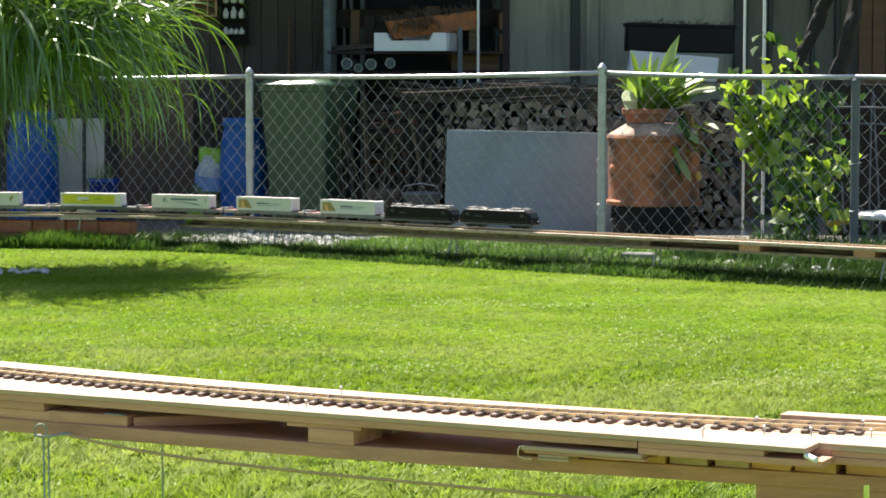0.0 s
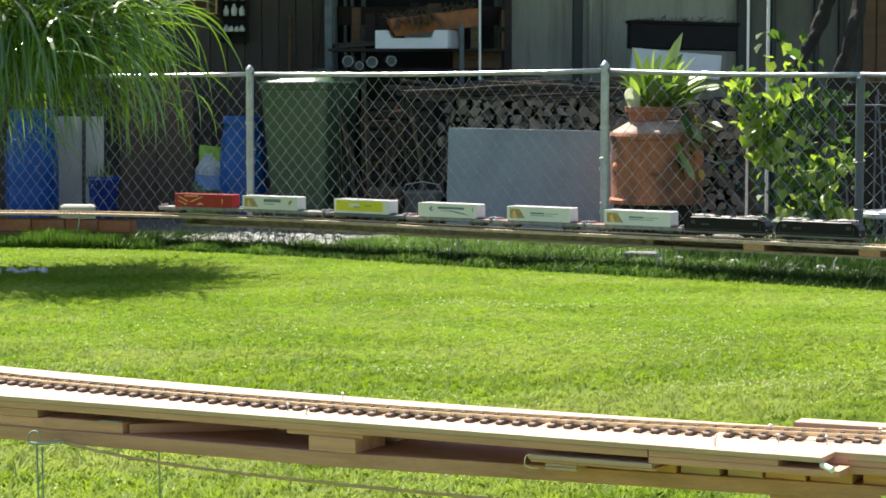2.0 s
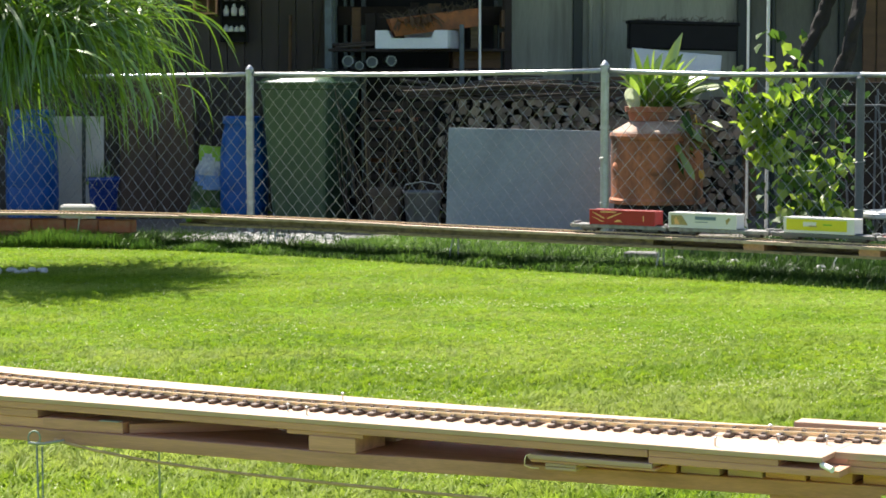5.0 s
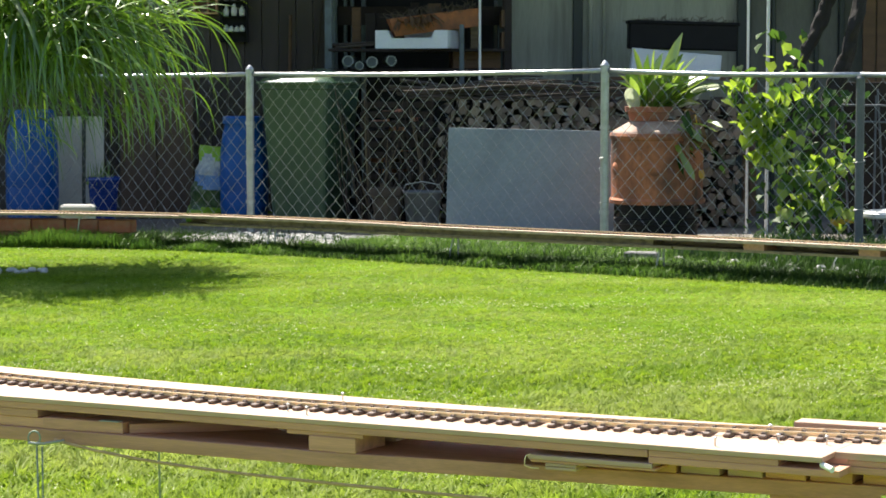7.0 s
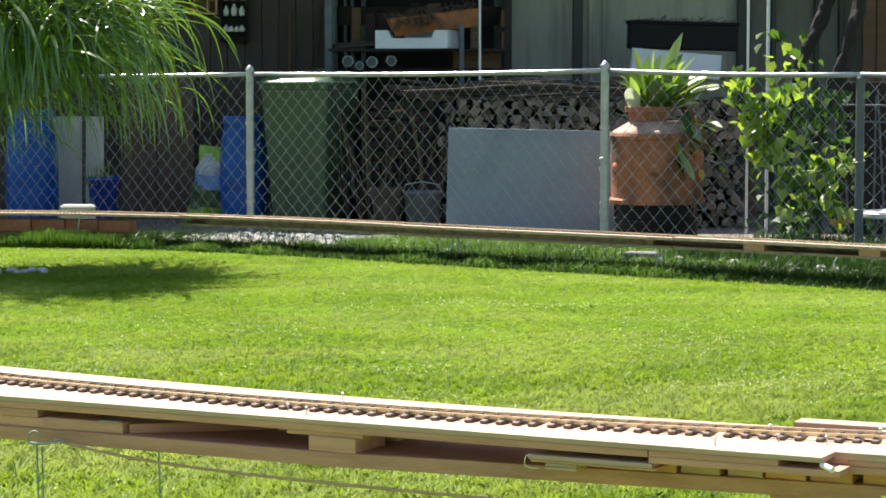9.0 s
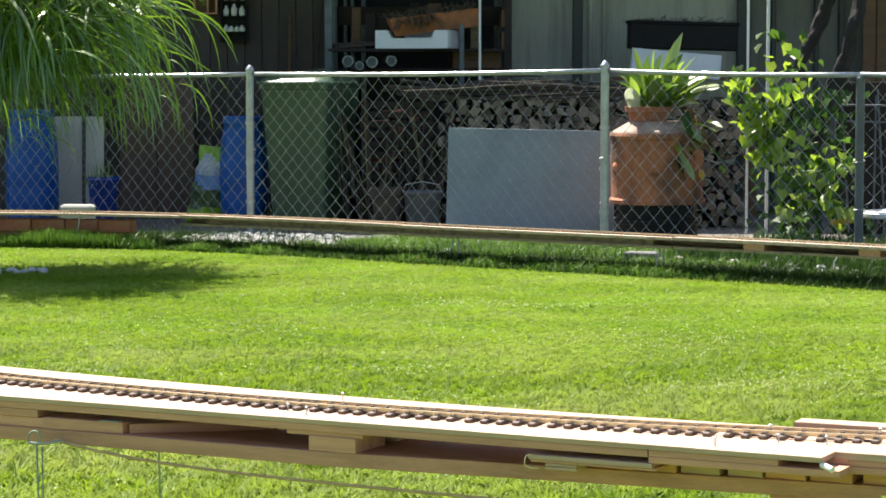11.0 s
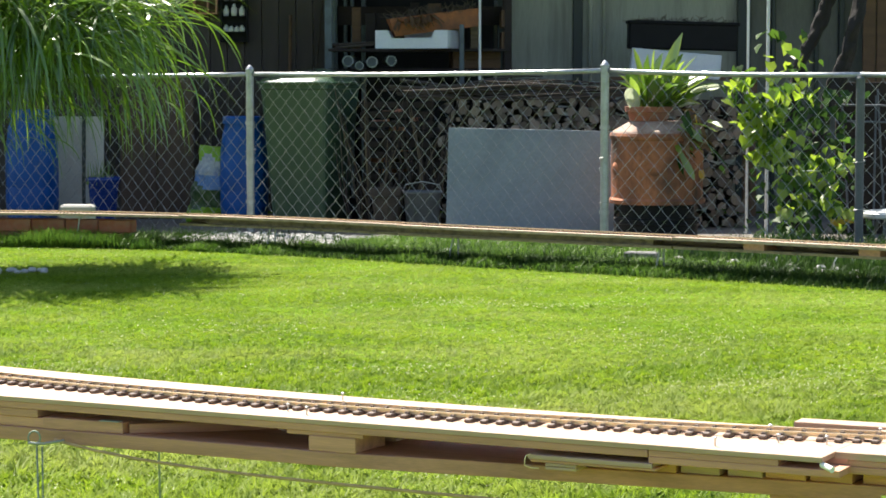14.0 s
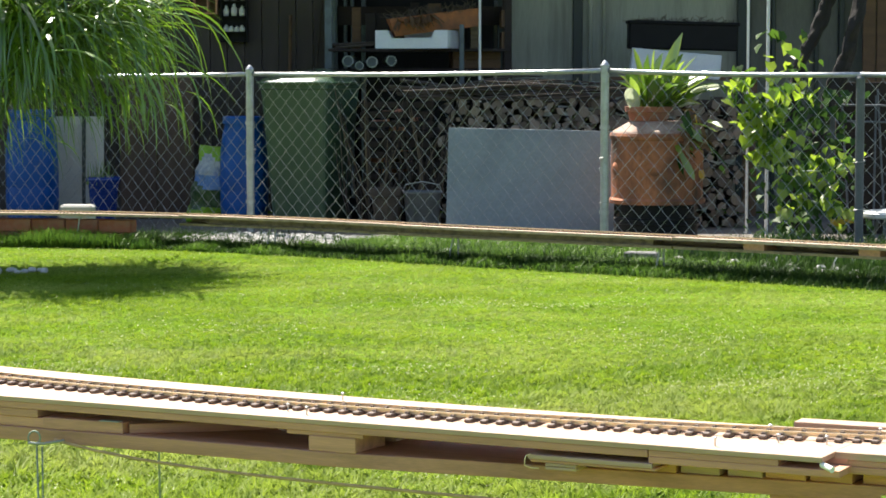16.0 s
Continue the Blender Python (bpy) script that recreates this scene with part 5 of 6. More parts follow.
    for j in range(16):
        x0 = -0.95 + 0.1 * rng.random()
        pts = [(x0, 19.75 + 0.04 * j % 0.5, 1.44 + 0.03 * rng.random()), (x0 + 0.45, 19.8 + 0.03 * j % 0.5, 1.46 + 0.04 * rng.random()), (x0 + 0.62, 19.85, 1.44 + 0.05 * rng.random())]
        part("stick", tube(pts, 0.011, 6, taper=0.006), "bark", bd)


def poles():
    for x, y, z1, r in ((0.305, 19.70, 2.6, 0.011), (2.306, 18.0, 2.5, 0.010), (2.456, 18.0, 2.5, 0.013)):
        p = thing("thin_pole", "thin white upright metal pole in the yard", "pole", pose(x, y, 0.012), group="yard poles")
        part("tube", lathe([(0, 0), (r, 0), (r, z1), (r * 0.5, z1 + 0.01), (0, z1 + 0.01)], 10), "white_paint", p)
        part("foot", lathe([(0, 0), (r * 3, 0), (r * 3, 0.01), (r, 0.02)], 12), "steel", p)
    p = thing("thin_pole", "thin dark reddish broom stick against the wall", "pole", pose(-1.37, 20.95, 0.012, 0, 1, 0))
    part("stick", lathe([(0, 0), (0.016, 0), (0.014, 1.72), (0, 1.73)], 10), "brown_wood", p)
    p = thing("thin_pole", "thin dark stick leaning on the wall", "pole", pose(-1.25, 20.95, 0.012, 0, 6, 0))
    part("stick", lathe([(0, 0), (0.011, 0), (0.009, 1.95), (0, 1.96)], 10), "bark", p)


def bench_boxes():
    b = thing("work_bench", "dark wooden bench along the pale wall", "bench", pose(2.03, 20.4, 0.012))
    for k in range(4):
        part("top_board", box((1.3, 0.14, 0.03), (0, -0.24 + 0.15 * k, 1.17), 0.003), "brown_wood", b)
    for x in (-0.6, 0.6):
        for y in (-0.24, 0.22):
            part("leg", box((0.06, 0.06, 1.15), (x, y, 0.578), 0.003), "brown_wood", b)
    t = thing("white_tray", "white plastic tray standing tilted on the bench", "tray", pose(1.96, 20.2, 1.20, 0, 5, -2))
    part("base", box((0.74, 0.30, 0.015), (0, 0, 0.01), 0.003), "white_card", t)
    part("front", box((0.74, 0.015, 0.20), (0, -0.15, 0.11), 0.003), "white_card", t)
    part("rear", box((0.74, 0.015, 0.20), (0, 0.15, 0.11), 0.003), "white_card", t)
    for x in (-0.37, 0.37):
        part("side", box((0.015, 0.30, 0.20), (x, 0, 0.11), 0.003), "white_card", t)
    k = thing("planter_box", "black plastic trough with dry plants", "planter", pose(2.03, 20.25, 1.425, 0, 1.5, 0))
    part("trough", box((0.92, 0.26, 0.23), (0, 0, 0.115), 0.012), "black", k)
    part("rim", box((0.95, 0.29, 0.03), (0, 0, 0.225), 0.008), "black", k)
    rng = random.Random(19)
    bm = bmesh.new()
    for _ in range(110):
        p = Vector((rng.uniform(-0.42, 0.42), rng.uniform(-0.1, 0.1), 0.22))
        d = Vector((rng.uniform(-1, 1), rng.uniform(-1, 1), rng.uniform(0.1, 0.8))).normalized()
        tube([p, p + d * 0.05, p + d * 0.10 + Vector((rng.uniform(-0.04, 0.04), 0, -0.02))], 0.004, 4, bm, taper=0.002)
    tagged(part("dry_growth", bm, "twigs", k, "dead dry stems"), kind="stuff")


def tongue(bm, root, aim, length, width, bend, rng, segs=7):
    """One broad strap leaf, folded along its middle."""
    aim = aim.normalized()
    side = aim.cross(Vector((0, 0, 1)))
    side = side.normalized() if side.length > 0.05 else Vector((1, 0, 0))
    side.rotate(Matrix.Rotation(rng.uniform(-1.2, 1.2), 3, aim))
    p, d, rows = root.copy(), aim.copy(), []
    for k in range(segs + 1):
        q = k / segs
        w = width * (0.35 + 0.65 * math.sin(math.pi * min(1, 0.15 + 0.62 * q))) * (1 if q < 0.75 else max(0.05, 1 - ((q - 0.75) / 0.25) ** 1.6)) * 0.5
        nrm = side.cross(d)
        wave = 0.12 * math.sin(q * 9 + root.x * 50)
        rows.append((bm.verts.new(p - side * w + nrm * w * (0.3 + wave)), bm.verts.new(p), bm.verts.new(p + side * w + nrm * w * (0.3 - wave))))
        d = (d + Vector((aim.x * bend, aim.y * bend, -bend)) / segs).normalized()
        p = p + d * (length / segs)
    for a, b in zip(rows, rows[1:]):
        bm.faces.new((a[0], a[1], b[1], b[0]))
        bm.faces.new((a[1], a[2], b[2], b[1]))


def big_vessel():
    v = thing("terracotta_vessel", "large weathered terracotta vessel behind the fence", "vessel", pose(1.565, 17.35, 0.012))
    R = 0.345
    prof = [(0, 0.27), (R * 0.95, 0.27), (R * 1.01, 0.275), (R * 1.02, 0.30), (R * 0.97, 0.315), (R * 0.965, 0.40), (R * 0.98, 0.60), (R * 0.965, 0.735),
            (R * 1.0, 0.745), (R * 1.01, 0.765), (R * 0.985, 0.785), (0, 0.785)]
    part("body", lathe(prof, 48), "terracotta", v, smooth=False)
    # shoulder in a paler clay that holds the sun falling on it
    part("shoulder", lathe([(R * 0.96, 0.786), (R * 0.93, 0.80), (R * 0.60, 0.865), (R * 0.55, 0.87), (0, 0.87)], 48), "ash_clay", v, "sloping shoulder, sunlight in its pale grey colour")
    part("base_ring", lathe([(0, 0), (R * 0.86, 0), (R * 0.86, 0.12), (R * 0.92, 0.13), (R * 0.92, 0.16), (R * 0.8, 0.17), (R * 0.78, 0.269), (0, 0.269)], 40), "black", v, "soot-black base ring")
    for a in (200, 262, 315):
        q = radians(a)
        part("relief", lathe([(0, 0.02), (0.02, 0.016), (0.05, 0.0)], 14), "terracotta", v).matrix_basis = pose(R * 0.97 * math.cos(q), R * 0.97 * math.sin(q), 0.53, 90, 0, a + 90)
    p = thing("plant_pot", "terracotta pot holding a broad-leaved plant", "plant pot", pose(1.50, 17.33, 0.884))
    part("pot", lathe([(0, 0), (0.140, 0), (0.152, 0.062), (0.172, 0.066), (0.176, 0.104), (0.160, 0.106), (0.148, 0.085), (0, 0.085)], 28), "terracotta2", p)
    rng = random.Random(31)
    spec = []
    for k in range(46):
        a = rng.uniform(0, 2 * math.pi)
        tilt = rng.uniform(0.05, 0.90)
        aim = Vector((math.cos(a) * tilt + 0.34, math.sin(a) * tilt * 0.7, 1.0))
        spec.append((Vector((0.045 + math.cos(a) * 0.07, math.sin(a) * 0.06, 0.085)), aim, rng.uniform(0.22, 0.47), rng.uniform(0.07, 0.125), rng.uniform(0.2, 1.0)))
    spec += [(Vector((0.06, -0.03, 0.09)), Vector((0.28, -0.05, 1.0)), 0.58, 0.11, 0.12), (Vector((0.10, -0.03, 0.09)), Vector((0.95, -0.1, 0.75)), 0.50, 0.07, 0.1),
             (Vector((-0.08, -0.06, 0.09)), Vector((-0.22, -0.3, 1.0)), 0.26, 0.075, 0.25), (Vector((0.02, -0.06, 0.09)), Vector((0.02, -0.1, 1.0)), 0.44, 0.07, 0.1),
             (Vector((0.10, -0.06, 0.09)), Vector((0.6, -0.4, 0.3)), 0.30, 0.06, 0.5)]
    for root, aim, ln, wd, bend in spec:
        bm = bmesh.new()
        tongue(bm, root, aim, ln, wd, bend, rng)
        part("leaf", bm, "broad" if rng.random() < 0.66 else "reed", p, smooth=True)
    for root, aim, ln, wd in ((Vector((-0.10, -0.10, 0.08)), Vector((-0.25, -0.3, 0.9)), 0.19, 0.10), (Vector((0.30, -0.10, 0.20)), Vector((1.0, -0.2, 0.45)), 0.24, 0.09),
                              (Vector((0.22, -0.14, 0.10)), Vector((0.5, -0.5, 0.3)), 0.16, 0.08), (Vector((0.28, -0.06, 0.26)), Vector((1.0, -0.1, 0.7)), 0.17, 0.06)):
        bm = bmesh.new()
        tongue(bm, root, aim, ln, wd, 0.3, rng)
        part("leaf", bm, "pale_leaf", p, "pale silvery leaf", True)
    for k in range(26):
        bm = bmesh.new()
        tongue(bm, Vector((rng.uniform(0.16, 0.40), rng.uniform(-0.36, -0.18), rng.uniform(-0.28, 0.10))), Vector((rng.uniform(0.0, 0.6), rng.uniform(-0.4, 0.1), rng.uniform(-1.0, 0.1))), rng.uniform(0.12, 0.26), rng.uniform(0.03, 0.06), 0.6, rng)
        part("leaf", bm, rng.choice(["shade_leaf", "broad", "dead_leaf", "dead_leaf"]), p, "hanging leaf", True)
    for x, z in ((0.31, 0.05), (0.36, -0.35)):
        bm = bmesh.new()
        tongue(bm, Vector((x, -0.22, z)), Vector((0.2, -0.2, -1)), 0.07, 0.045, 0.1, rng)
        part("leaf", bm, "yellow_leaf", p, "yellowed leaf")


def leaf_shape(bm, at, size, normal, tip):
    """A lobed leaf with a folded middle."""
    n = normal.normalized()
    t = (tip - n * tip.dot(n))
    t = t.normalized() if t.length > 1e-4 else n.orthogonal().normalized()
    s = n.cross(t)
    def pt(u, v, w=0.0):
        return bm.verts.new(at + (s * u + t * v + n * w) * size)
    mid = [pt(0, -0.45, 0), pt(0, 0.0, -0.05), pt(0, 0.55, -0.16)]
    left = [pt(-0.42, -0.5, 0.10), pt(-0.52, -0.02, 0.12), pt(-0.26, 0.22, 0.02)]
    right = [pt(0.42, -0.5, 0.10), pt(0.52, -0.02, 0.12), pt(0.26, 0.22, 0.02)]
    bm.faces.new((mid[0], mid[1], left[1], left[0]))
    bm.faces.new((mid[1], mid[2], left[2], left[1]))
    bm.faces.new((mid[0], right[0], right[1], mid[1]))
    bm.faces.new((mid[1], right[1], right[2], mid[2]))


def climber():
    v = thing("climbing_vine", "climbing vine with woody stems and bright leaves", "vine")
    def rough(bm):
        for q in bm.verts:
            q.co += Vector((noise.noise(q.co * 14), noise.noise(q.co * 14 + Vector((7, 0, 0))), 0)) * 0.022 + Vector((noise.noise(q.co * 5), noise.noise(q.co * 5 + Vector((3, 1, 0))), 0)) * 0.02
        return bm

    def fill(pts, n=6):
        out = []
        for a, b in zip(pts, pts[1:]):
            out += [Vector(a).lerp(Vector(b), k / n) for k in range(n)]
        return out + [Vector(pts[-1])]
    part("stem", rough(tube(fill([(2.62, 17.6, 0.0), (2.66, 17.6, 0.35), (2.74, 17.6, 0.65), (2.82, 17.58, 0.92), (2.95, 17.56, 1.27), (3.03, 17.55, 1.55), (3.12, 17.6, 1.95), (3.2, 17.7, 2.6)]), 0.066, 14, taper=0.05)), "trunk", v)
    part("stem", rough(tube(fill([(2.60, 17.65, 0.0), (2.55, 17.68, 0.5), (2.60, 17.7, 1.0), (2.66, 17.7, 1.32), (2.80, 17.68, 1.60), (2.88, 17.66, 1.85), (3.0, 17.7, 2.5)]), 0.054, 14, taper=0.046)), "trunk", v)
    rng = random.Random(23)
    # leafy shoots hang through the wire
    line = [Vector((2.10, 16.75, 1.12)), Vector((2.26, 16.7, 0.92)), Vector((2.30, 16.65, 0.80)), Vector((2.47, 16.6, 0.55)), Vector((2.52, 16.55, 0.36)), Vector((2.70, 16.5, 0.30)), Vector((2.62, 16.55, 0.55)), Vector((2.78, 16.5, 0.62)), Vector((2.48, 16.7, 1.18)), Vector((2.40, 16.7, 1.02)), Vector((2.22, 16.65, 0.78)), Vector((2.30, 16.6, 0.66)), Vector((2.20, 16.7, 0.96))]
    part("shoot", tube(line[:6], 0.006, 6), "green_rod", v)
    part("shoot", tube([line[3], line[6], line[7]], 0.006, 6), "green_rod", v)
    bright, dim = bmesh.new(), bmesh.new()
    spots = []
    for k in range(330):
        c = rng.choice(line)
        spots.append((c + Vector((rng.gauss(0, 0.075), rng.gauss(0, 0.08), rng.gauss(0, 0.075))), 1))
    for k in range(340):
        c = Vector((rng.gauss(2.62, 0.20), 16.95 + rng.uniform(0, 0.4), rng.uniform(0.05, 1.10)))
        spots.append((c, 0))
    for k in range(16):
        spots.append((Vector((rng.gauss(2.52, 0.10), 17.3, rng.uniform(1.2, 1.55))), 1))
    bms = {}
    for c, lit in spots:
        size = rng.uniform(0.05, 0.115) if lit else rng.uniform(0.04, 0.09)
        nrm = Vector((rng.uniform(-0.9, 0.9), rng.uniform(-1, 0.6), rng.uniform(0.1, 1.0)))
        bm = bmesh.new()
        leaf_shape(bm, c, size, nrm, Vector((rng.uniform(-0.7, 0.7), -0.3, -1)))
        # unlit leaves take the dark copy: the clump's inner shade is in the colour
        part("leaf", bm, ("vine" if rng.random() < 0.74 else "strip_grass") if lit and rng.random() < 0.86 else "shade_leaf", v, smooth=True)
    for k in range(3):
        bm = bmesh.new()
        leaf_shape(bm, Vector((2.72 + 0.05 * k, 16.45, 0.19 + 0.01 * k)), 0.07, Vector((0.2, -0.6, 0.8)), Vector((1, 0, -0.3)))
        part("leaf", bm, "yellow_leaf", v, "yellowed leaf")


def right_side():
    t = thing("garden_stool", "low round white garden stool", "stool", pose(3.22, 16.6, 0.012))
    part("top", lathe([(0, 0.21), (0.28, 0.21), (0.30, 0.22), (0.30, 0.245), (0.285, 0.255), (0, 0.255)], 36), "white_paint", t)
    for k in range(4):
        a = radians(45 + 90 * k)
        part("leg", tube([(0.25 * math.cos(a), 0.25 * math.sin(a), 0), (0.2 * math.cos(a), 0.2 * math.sin(a), 0.211)], 0.012, 8), "dull_post", t)
    g = thing("garden_tools", "metal tool handles leaning against a dark board", "tools", pose(3.35, 17.9, 0.012))
    part("board", box((0.75, 0.03, 1.15), (0, 0.1, 0.575), 0.003), "crate_wood", g)
    for k in range(7):
        x = -0.3 + 0.09 * k
        part("handle", tube([(x, -0.12, 0), (x + 0.04 * (k % 3 - 1), 0.05, 1.05 + 0.05 * (k % 2))], 0.008, 8), "dull_post", g)
    part("cross_bar", tube([(-0.36, -0.03, 0.86), (0.36, -0.03, 0.84)], 0.008, 8), "dull_post", g)
    part("cross_bar", tube([(-0.36, -0.03, 0.98), (0.36, -0.03, 0.97)], 0.008, 8), "dull_post", g)
    b = thing("timber_boards", "brown timber boards stacked upright by the wall", "boards", pose(3.84, 20.8, 0.012))
    for k in range(4):
        part("board", box((0.11, 0.03, 2.3), (-0.12 + 0.12 * k, 0, 1.15), 0.003), "brown_wood", b)


def wire_hoops():
    for k, (s, side) in enumerate(((1.75, 0.85), (2.15, 0.8), (2.45, 0.9))):
        p = far_at(s, side)[0]
        h = thing("wire_hoop", "thin pale bent wire hoop stuck in the ground", "wire", pose(p.x, p.y, 0, 0, 0, 20 * k), group="wire hoops")
        part("wire", tube([(-0.07, 0, 0), (-0.07, 0, 0.06), (-0.04, 0, 0.11), (0.0, 0, 0.125), (0.04, 0, 0.11), (0.07, 0, 0.06), (0.075, 0, 0)], 0.003, 6), "white_paint", h, smooth=True)


def rubble():
    rng = random.Random(61)
    b = thing("concrete_block", "grey concrete block lying in the grass by the fence", "block", pose(1.30, 15.45, 0.0, 0, 0, -24))
    part("block", box((0.22, 0.12, 0.07), (0, 0, 0.035), 0.008), "concrete", b)
    # added pale block, in place of a sunlit patch of ground by the fence
    b = thing("concrete_block", "pale block added in place of a sunlit patch of ground", "block", pose(-2.76, 17.9, 0.0, 0, 0, -4))
    part("block", box((0.25, 0.14, 0.240), (0, 0, 0.120), 0.016), "plaster", b)
    for k in range(20):
        x = 1.0 + 1.5 * k / 19 + rng.uniform(-0.03, 0.03)
        r = rng.uniform(0.018, 0.045)
        s = thing("field_stone", "pale rough stone lying in the grass by the fence", "stone", pose(x, 15.62 - 0.52 * (x - 1.0) + rng.uniform(-0.1, 0.1), r * 0.3, 0, 0, rng.uniform(0, 360)), group="stones along the fence")
        bm = bmesh.new()
        bmesh.ops.create_icosphere(bm, subdivisions=2, radius=1)
        for v in bm.verts:
            v.co *= 1 + 0.25 * noise.noise(v.co * 1.7 + Vector((k, 3, 0)))
            v.co = Vector((v.co.x * r * 1.3, v.co.y * r, v.co.z * r * 0.8))
        part("stone", bm, "gravel" if rng.random() < 0.6 else "concrete", s)


def left_side():
    c = thing("garden_cabinet", "tall dark brown wooden garden cabinet", "cabinet", pose(-2.39, 20.1, 0.012))
    part("body", box((0.62, 0.5, 1.22), (0, 0, 0.61), 0.006), "cabinet", c)
    for x in (-0.155, 0.155):
        part("door", box((0.30, 0.02, 1.14), (x, -0.262, 0.62), 0.004), "cabinet", c)
    s = thing("glass_sheet", "pale grey sheet with a dark bar leaning on the cabinet", "panel", pose(-3.03, 19.7, 0.012, -4))
    part("sheet", box((0.42, 0.012, 0.86), (0, 0, 0.43), 0.002), "plaster", s)
    part("divider", box((0.03, 0.014, 0.86), (0.045, -0.014, 0.43), 0.002), "frame_dark", s, "dark dividing bar")
    d = thing("display_shelf", "small black wall shelf with white china figures", "shelf", pose(-1.84, 21.02, 1.50))
    part("backing", box((0.23, 0.012, 0.52), (0, 0.04, 0.26)), "black", d)
    for x in (-0.113, 0.113):
        part("side", box((0.014, 0.09, 0.52), (x, 0, 0.26), 0.001), "black", d)
    for z in (0.008, 0.085, 0.225, 0.36, 0.512):
        part("shelf_board", box((0.212, 0.088, 0.012), (0, 0, z), 0.001), "black", d)
    rng = random.Random(77)
    for z, n, hs in ((0.091, 4, 0.065), (0.231, 3, 0.12), (0.366, 3, 0.11)):
        for k in range(n):
            x = -0.07 + 0.14 * k / (n - 1)
            h = hs * rng.uniform(0.75, 1.1)
            r = 0.024 + 0.006 * rng.random()
            f = thing("china_jar", "small white china jar on the wall shelf", "jar", pose(-1.84 + x, 21.0, 1.50 + z + 0.0005), group="china on the wall shelf")
            part("jar", lathe([(0, 0), (r * 0.8, 0), (r, h * 0.35), (r * 0.9, h * 0.6), (r * 0.45, h * 0.75), (r * 0.5, h * 0.85), (0, h)], 14), "ceramic", f, smooth=True)
    n = thing("nest_box", "small open wooden box fixed to the wall", "box", pose(-2.09, 21.0, 1.745))
    part("floor", box((0.21, 0.12, 0.014), (0, 0, 0.007), 0.001), "pine2", n)
    part("roof", box((0.21, 0.12, 0.014), (0, 0, 0.153), 0.001), "pine2", n)
    part("rear", box((0.21, 0.012, 0.13), (0, 0.054, 0.08), 0.001), "brown_wood", n)
    for x in (-0.098, 0.098):
        part("side", box((0.014, 0.12, 0.131), (x, 0, 0.08), 0.001), "pine2", n)
    part("divider", box((0.012, 0.10, 0.131), (0.02, 0, 0.08), 0.001), "pine2", n)


# ---- tall ornamental grass on the lawn's edge ----
def reed_leaf(bm, root, aim, length, width, droop, rng, segs=8, lowest=0.0):
    """One long arching leaf; it is shortened until its tip stays above lowest."""
    start = aim.normalized()
    side = start.cross(Vector((0, 0, 1)))
    side = side.normalized() if side.length > 0.02 else Vector((1, 0, 0))
    twist = rng.uniform(-0.9, 0.9)
    while True:
        d, p, path = start.copy(), root.copy(), []
        for k in range(segs + 1):
            path.append((p, d))
            d = (d + Vector((0, 0, -droop * (0.35 + 1.3 * k / segs) / segs))).normalized()
            p = p + d * (length / segs)
        if path[-1][0].z > lowest or length < 0.15:
            break
        length *= 0.85
    rows = []
    for k, (p, d) in enumerate(path):
        q = k / segs
        w = width * 0.5 * (0.5 + 1.2 * q if q < 0.35 else 0.92 * (1 - ((q - 0.35) / 0.65) ** 1.8) + 0.04)
        s = side.copy()
        s.rotate(Matrix.Rotation(twist * (0.4 + q), 3, d))
        rows.append((bm.verts.new(p - s * w), bm.verts.new(p + s * w)))
    for a, b in zip(rows, rows[1:]):
        bm.faces.new((a[0], a[1], b[1], b[0]))


SWAY = []


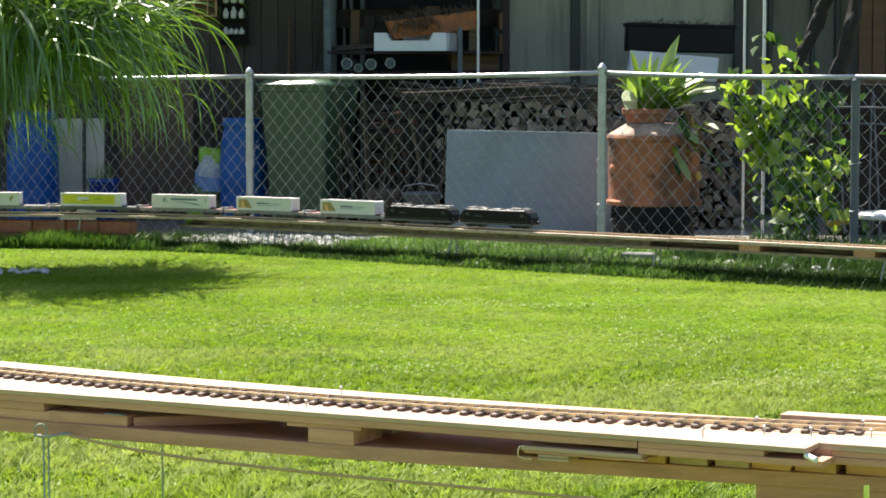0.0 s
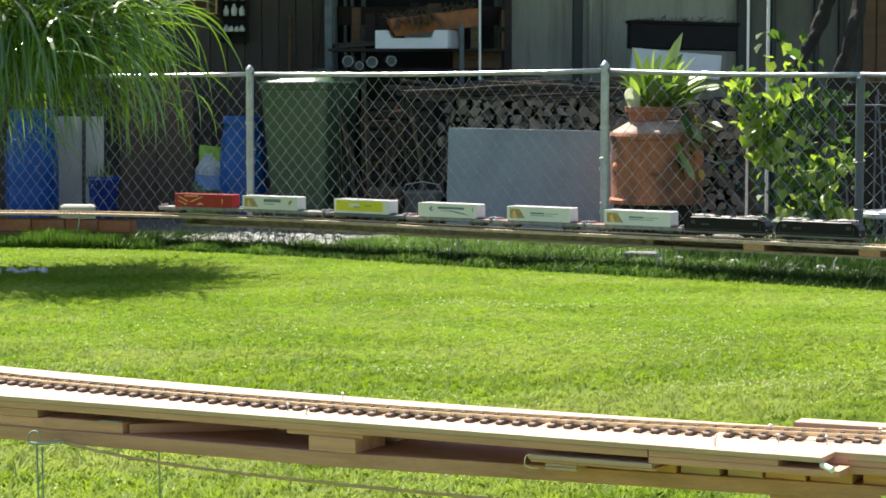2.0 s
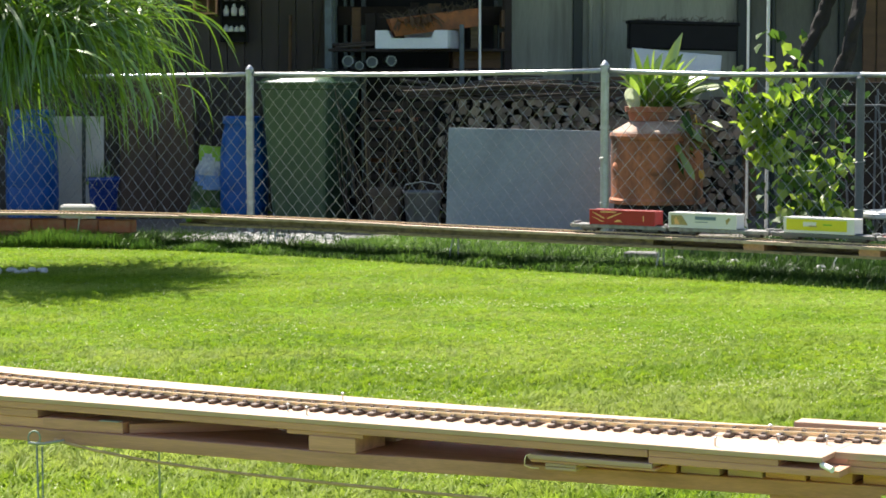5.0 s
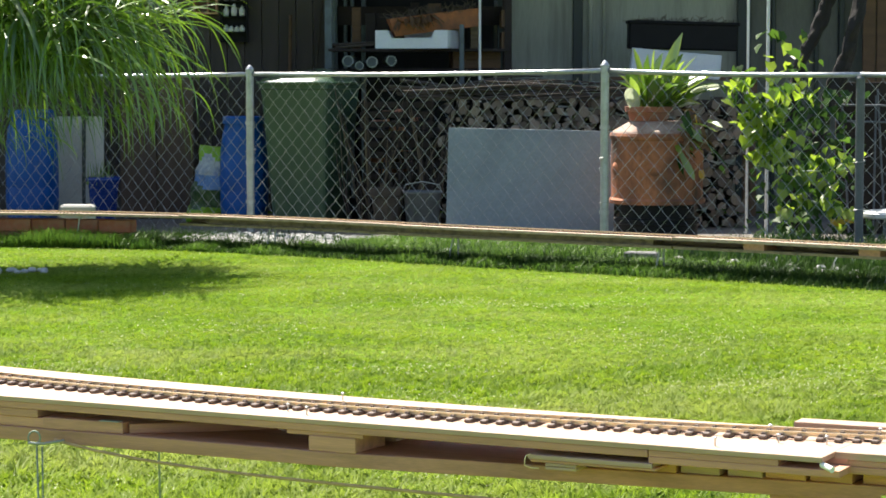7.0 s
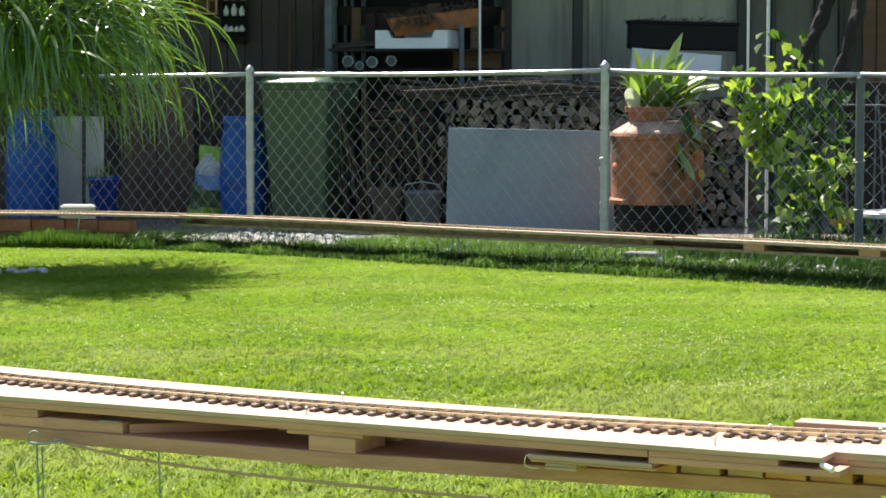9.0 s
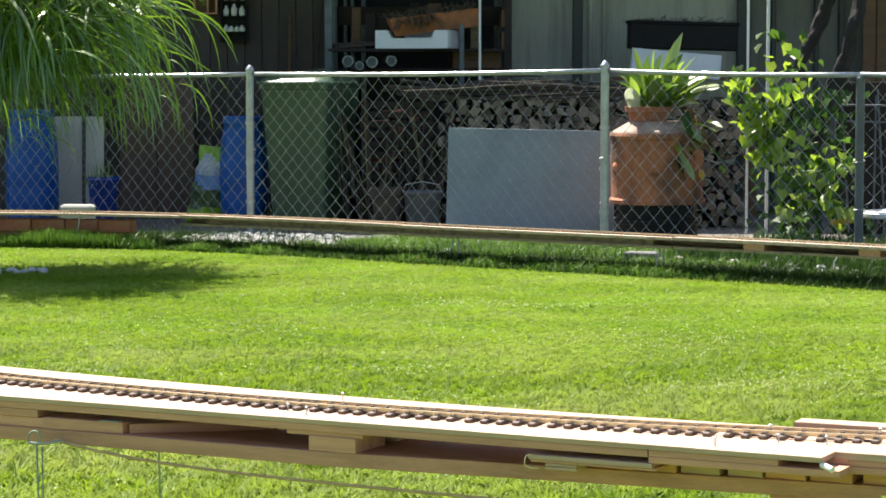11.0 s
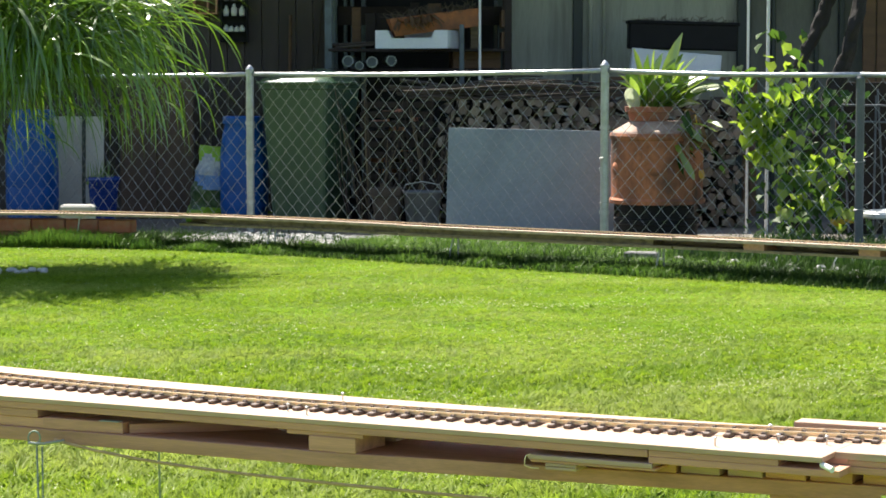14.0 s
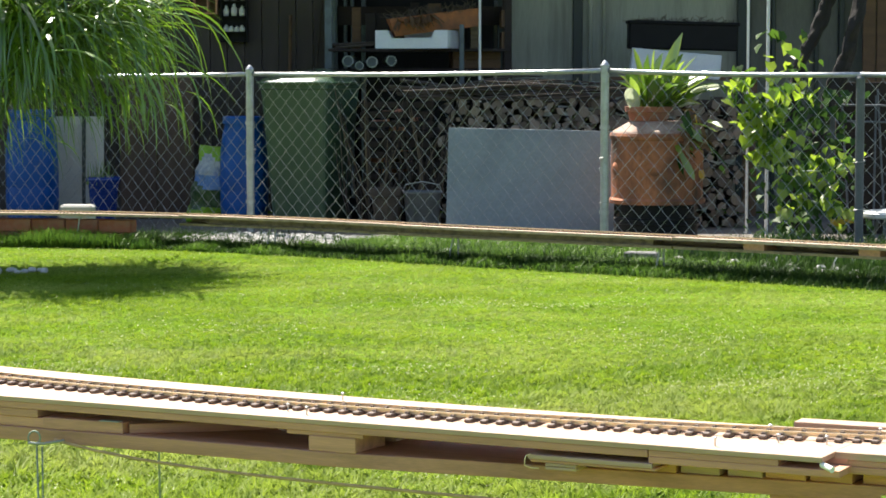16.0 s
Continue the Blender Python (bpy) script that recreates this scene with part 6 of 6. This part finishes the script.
def tall_grass():
    g = thing("ornamental_grass", "tall arching clump of green ornamental grass", "grass plant", pose(-3.22, 15.3, 0))
    rng = random.Random(41)
    for c in range(96):
        arching = c % 2 == 1
        a = rng.uniform(-1.1, 0.9) if arching else rng.uniform(0, 2 * math.pi)
        root = Vector((math.cos(a) * 0.26 * rng.random(), math.sin(a) * 0.26 * rng.random(), 0))
        reach = 0.35 + 0.95 * rng.random() ** 0.9 if arching else rng.uniform(0.1, 0.75)
        h = rng.uniform(1.55, 1.95) if arching else rng.uniform(1.8, 3.0)
        sag = rng.uniform(0.05, 0.35) * reach if arching else 0.0
        pts = []
        for k in range(9):
            q = k / 8
            out = reach * q ** 1.9
            pts.append(root + Vector((math.cos(a) * out, math.sin(a) * out, h * math.sin(q * math.pi / 2) ** 0.9 - sag * q ** 4)))
        cane = part("cane", tube(pts, 0.008, 6, taper=0.003), "reed", g)
        SWAY.append(cane)
        bm = bmesh.new()
        for j in range(rng.randint(28, 36) if arching else rng.randint(24, 30)):
            q = 1.0 - 0.50 * rng.random() ** 1.2
            i = min(7, int(q * 8))
            p = pts[i].lerp(pts[i + 1], q * 8 - i)
            b = a + rng.gauss(0, 1.1)
            aim = Vector((math.cos(b), math.sin(b), rng.uniform(-0.2, 1.2)))
            droop = rng.uniform(0.6, 2.4) if rng.random() < 0.55 else rng.uniform(2.4, 5.0)
            low = 1.12 - 0.50 * rng.random() ** 1.6
            if p.x < 0.45:
                low -= 0.60 * rng.random()
            reed_leaf(bm, p, aim, rng.uniform(0.40, 0.90), rng.uniform(0.012, 0.030), droop, rng, 9, low)
        tagged(part("foliage", bm, "reed", cane), kind="stuff")
    # long single leaves that arch out over the fence line and hang
    for j in range(50):
        b = rng.uniform(-0.8, 0.6)
        bm = bmesh.new()
        reed_leaf(bm, Vector((rng.uniform(0.5, 1.25), rng.uniform(-0.3, 0.3), rng.uniform(1.2, 1.75))), Vector((math.cos(b), math.sin(b), rng.uniform(0.1, 0.9))), rng.uniform(0.5, 1.0), rng.uniform(0.010, 0.022), rng.uniform(2.0, 5.5), rng, 14, rng.uniform(0.58, 1.0))
        part("leaf", bm, "reed", SWAY[1 + 2 * (j % 40)])
    for j in range(64):
        b = rng.uniform(-1.6, 1.6)
        bm = bmesh.new()
        reed_leaf(bm, Vector((rng.uniform(0.75, 1.42), rng.uniform(-0.3, 0.3), rng.uniform(0.98, 1.35))), Vector((math.cos(b), math.sin(b), rng.uniform(-0.1, 0.8))), rng.uniform(0.35, 0.75), rng.uniform(0.011, 0.022), rng.uniform(3.0, 6.5), rng, 10, rng.uniform(0.62, 0.95))
        part("leaf", bm, "reed", SWAY[1 + 2 * (j % 46)])
    for j in range(46):
        b = rng.uniform(-1.4, 1.0)
        bm = bmesh.new()
        reed_leaf(bm, Vector((rng.uniform(0.1, 0.75), rng.uniform(-0.3, 0.3), rng.uniform(0.75, 1.25))), Vector((math.cos(b), math.sin(b), rng.uniform(-0.3, 0.5))), rng.uniform(0.35, 0.7), rng.uniform(0.007, 0.014), rng.uniform(1.5, 4.5), rng, 10, rng.uniform(0.35, 0.75))
        part("leaf", bm, "reed", SWAY[2 * (j % 46)])
    # low leaves at its foot
    for j in range(9):
        b = rng.uniform(-0.9, 0.3)
        bm = bmesh.new()
        reed_leaf(bm, Vector((0.10 * rng.random(), -0.1, 0.10)), Vector((math.cos(b), math.sin(b), rng.uniform(0.4, 1.0))), rng.uniform(0.5, 0.72), 0.016, rng.uniform(2.2, 3.4), rng, 10, 0.05)
        part("leaf", bm, "reed", g)
    # stones round its foot
    rng = random.Random(3)
    for k in range(16):
        s = thing("edging_stone", "pale rounded stone at the foot of the grass clump", "stone", pose(-2.9 + 0.028 * k + rng.uniform(-0.03, 0.03), 14.62 + rng.uniform(-0.05, 0.12), 0.012, 0, 0, rng.uniform(0, 360)), group="edging stones")
        r = rng.uniform(0.014, 0.028)
        bm = bmesh.new()
        bmesh.ops.create_icosphere(bm, subdivisions=2, radius=1)
        for v in bm.verts:
            v.co *= 1 + 0.12 * noise.noise(v.co * 1.7 + Vector((k, 0, 0)))
            v.co = Vector((v.co.x * r * 1.4, v.co.y * r, v.co.z * r * 0.7))
        part("stone", bm, "gravel", s, smooth=True)


ground()
lawn()
gravel()
fence()
house()
far_railway()
near_railway()
near_wires()
wheelie_bin()
barrel(-1.61, 19.2, 0.87, 0.195, "upright blue plastic barrel beside the green bin")
barrel(-3.36, 19.4, 0.92, 0.215, "large blue plastic barrel behind the tall grass")
small_pots()
bag()
grey_sheet()
rack()
old_crates()
brushwood()
poles()
bench_boxes()
big_vessel()
right_side()
left_side()
wire_hoops()
rubble()
tall_grass()
climber()
wood_pile()
bricks()
TRAIN = train()
motions()
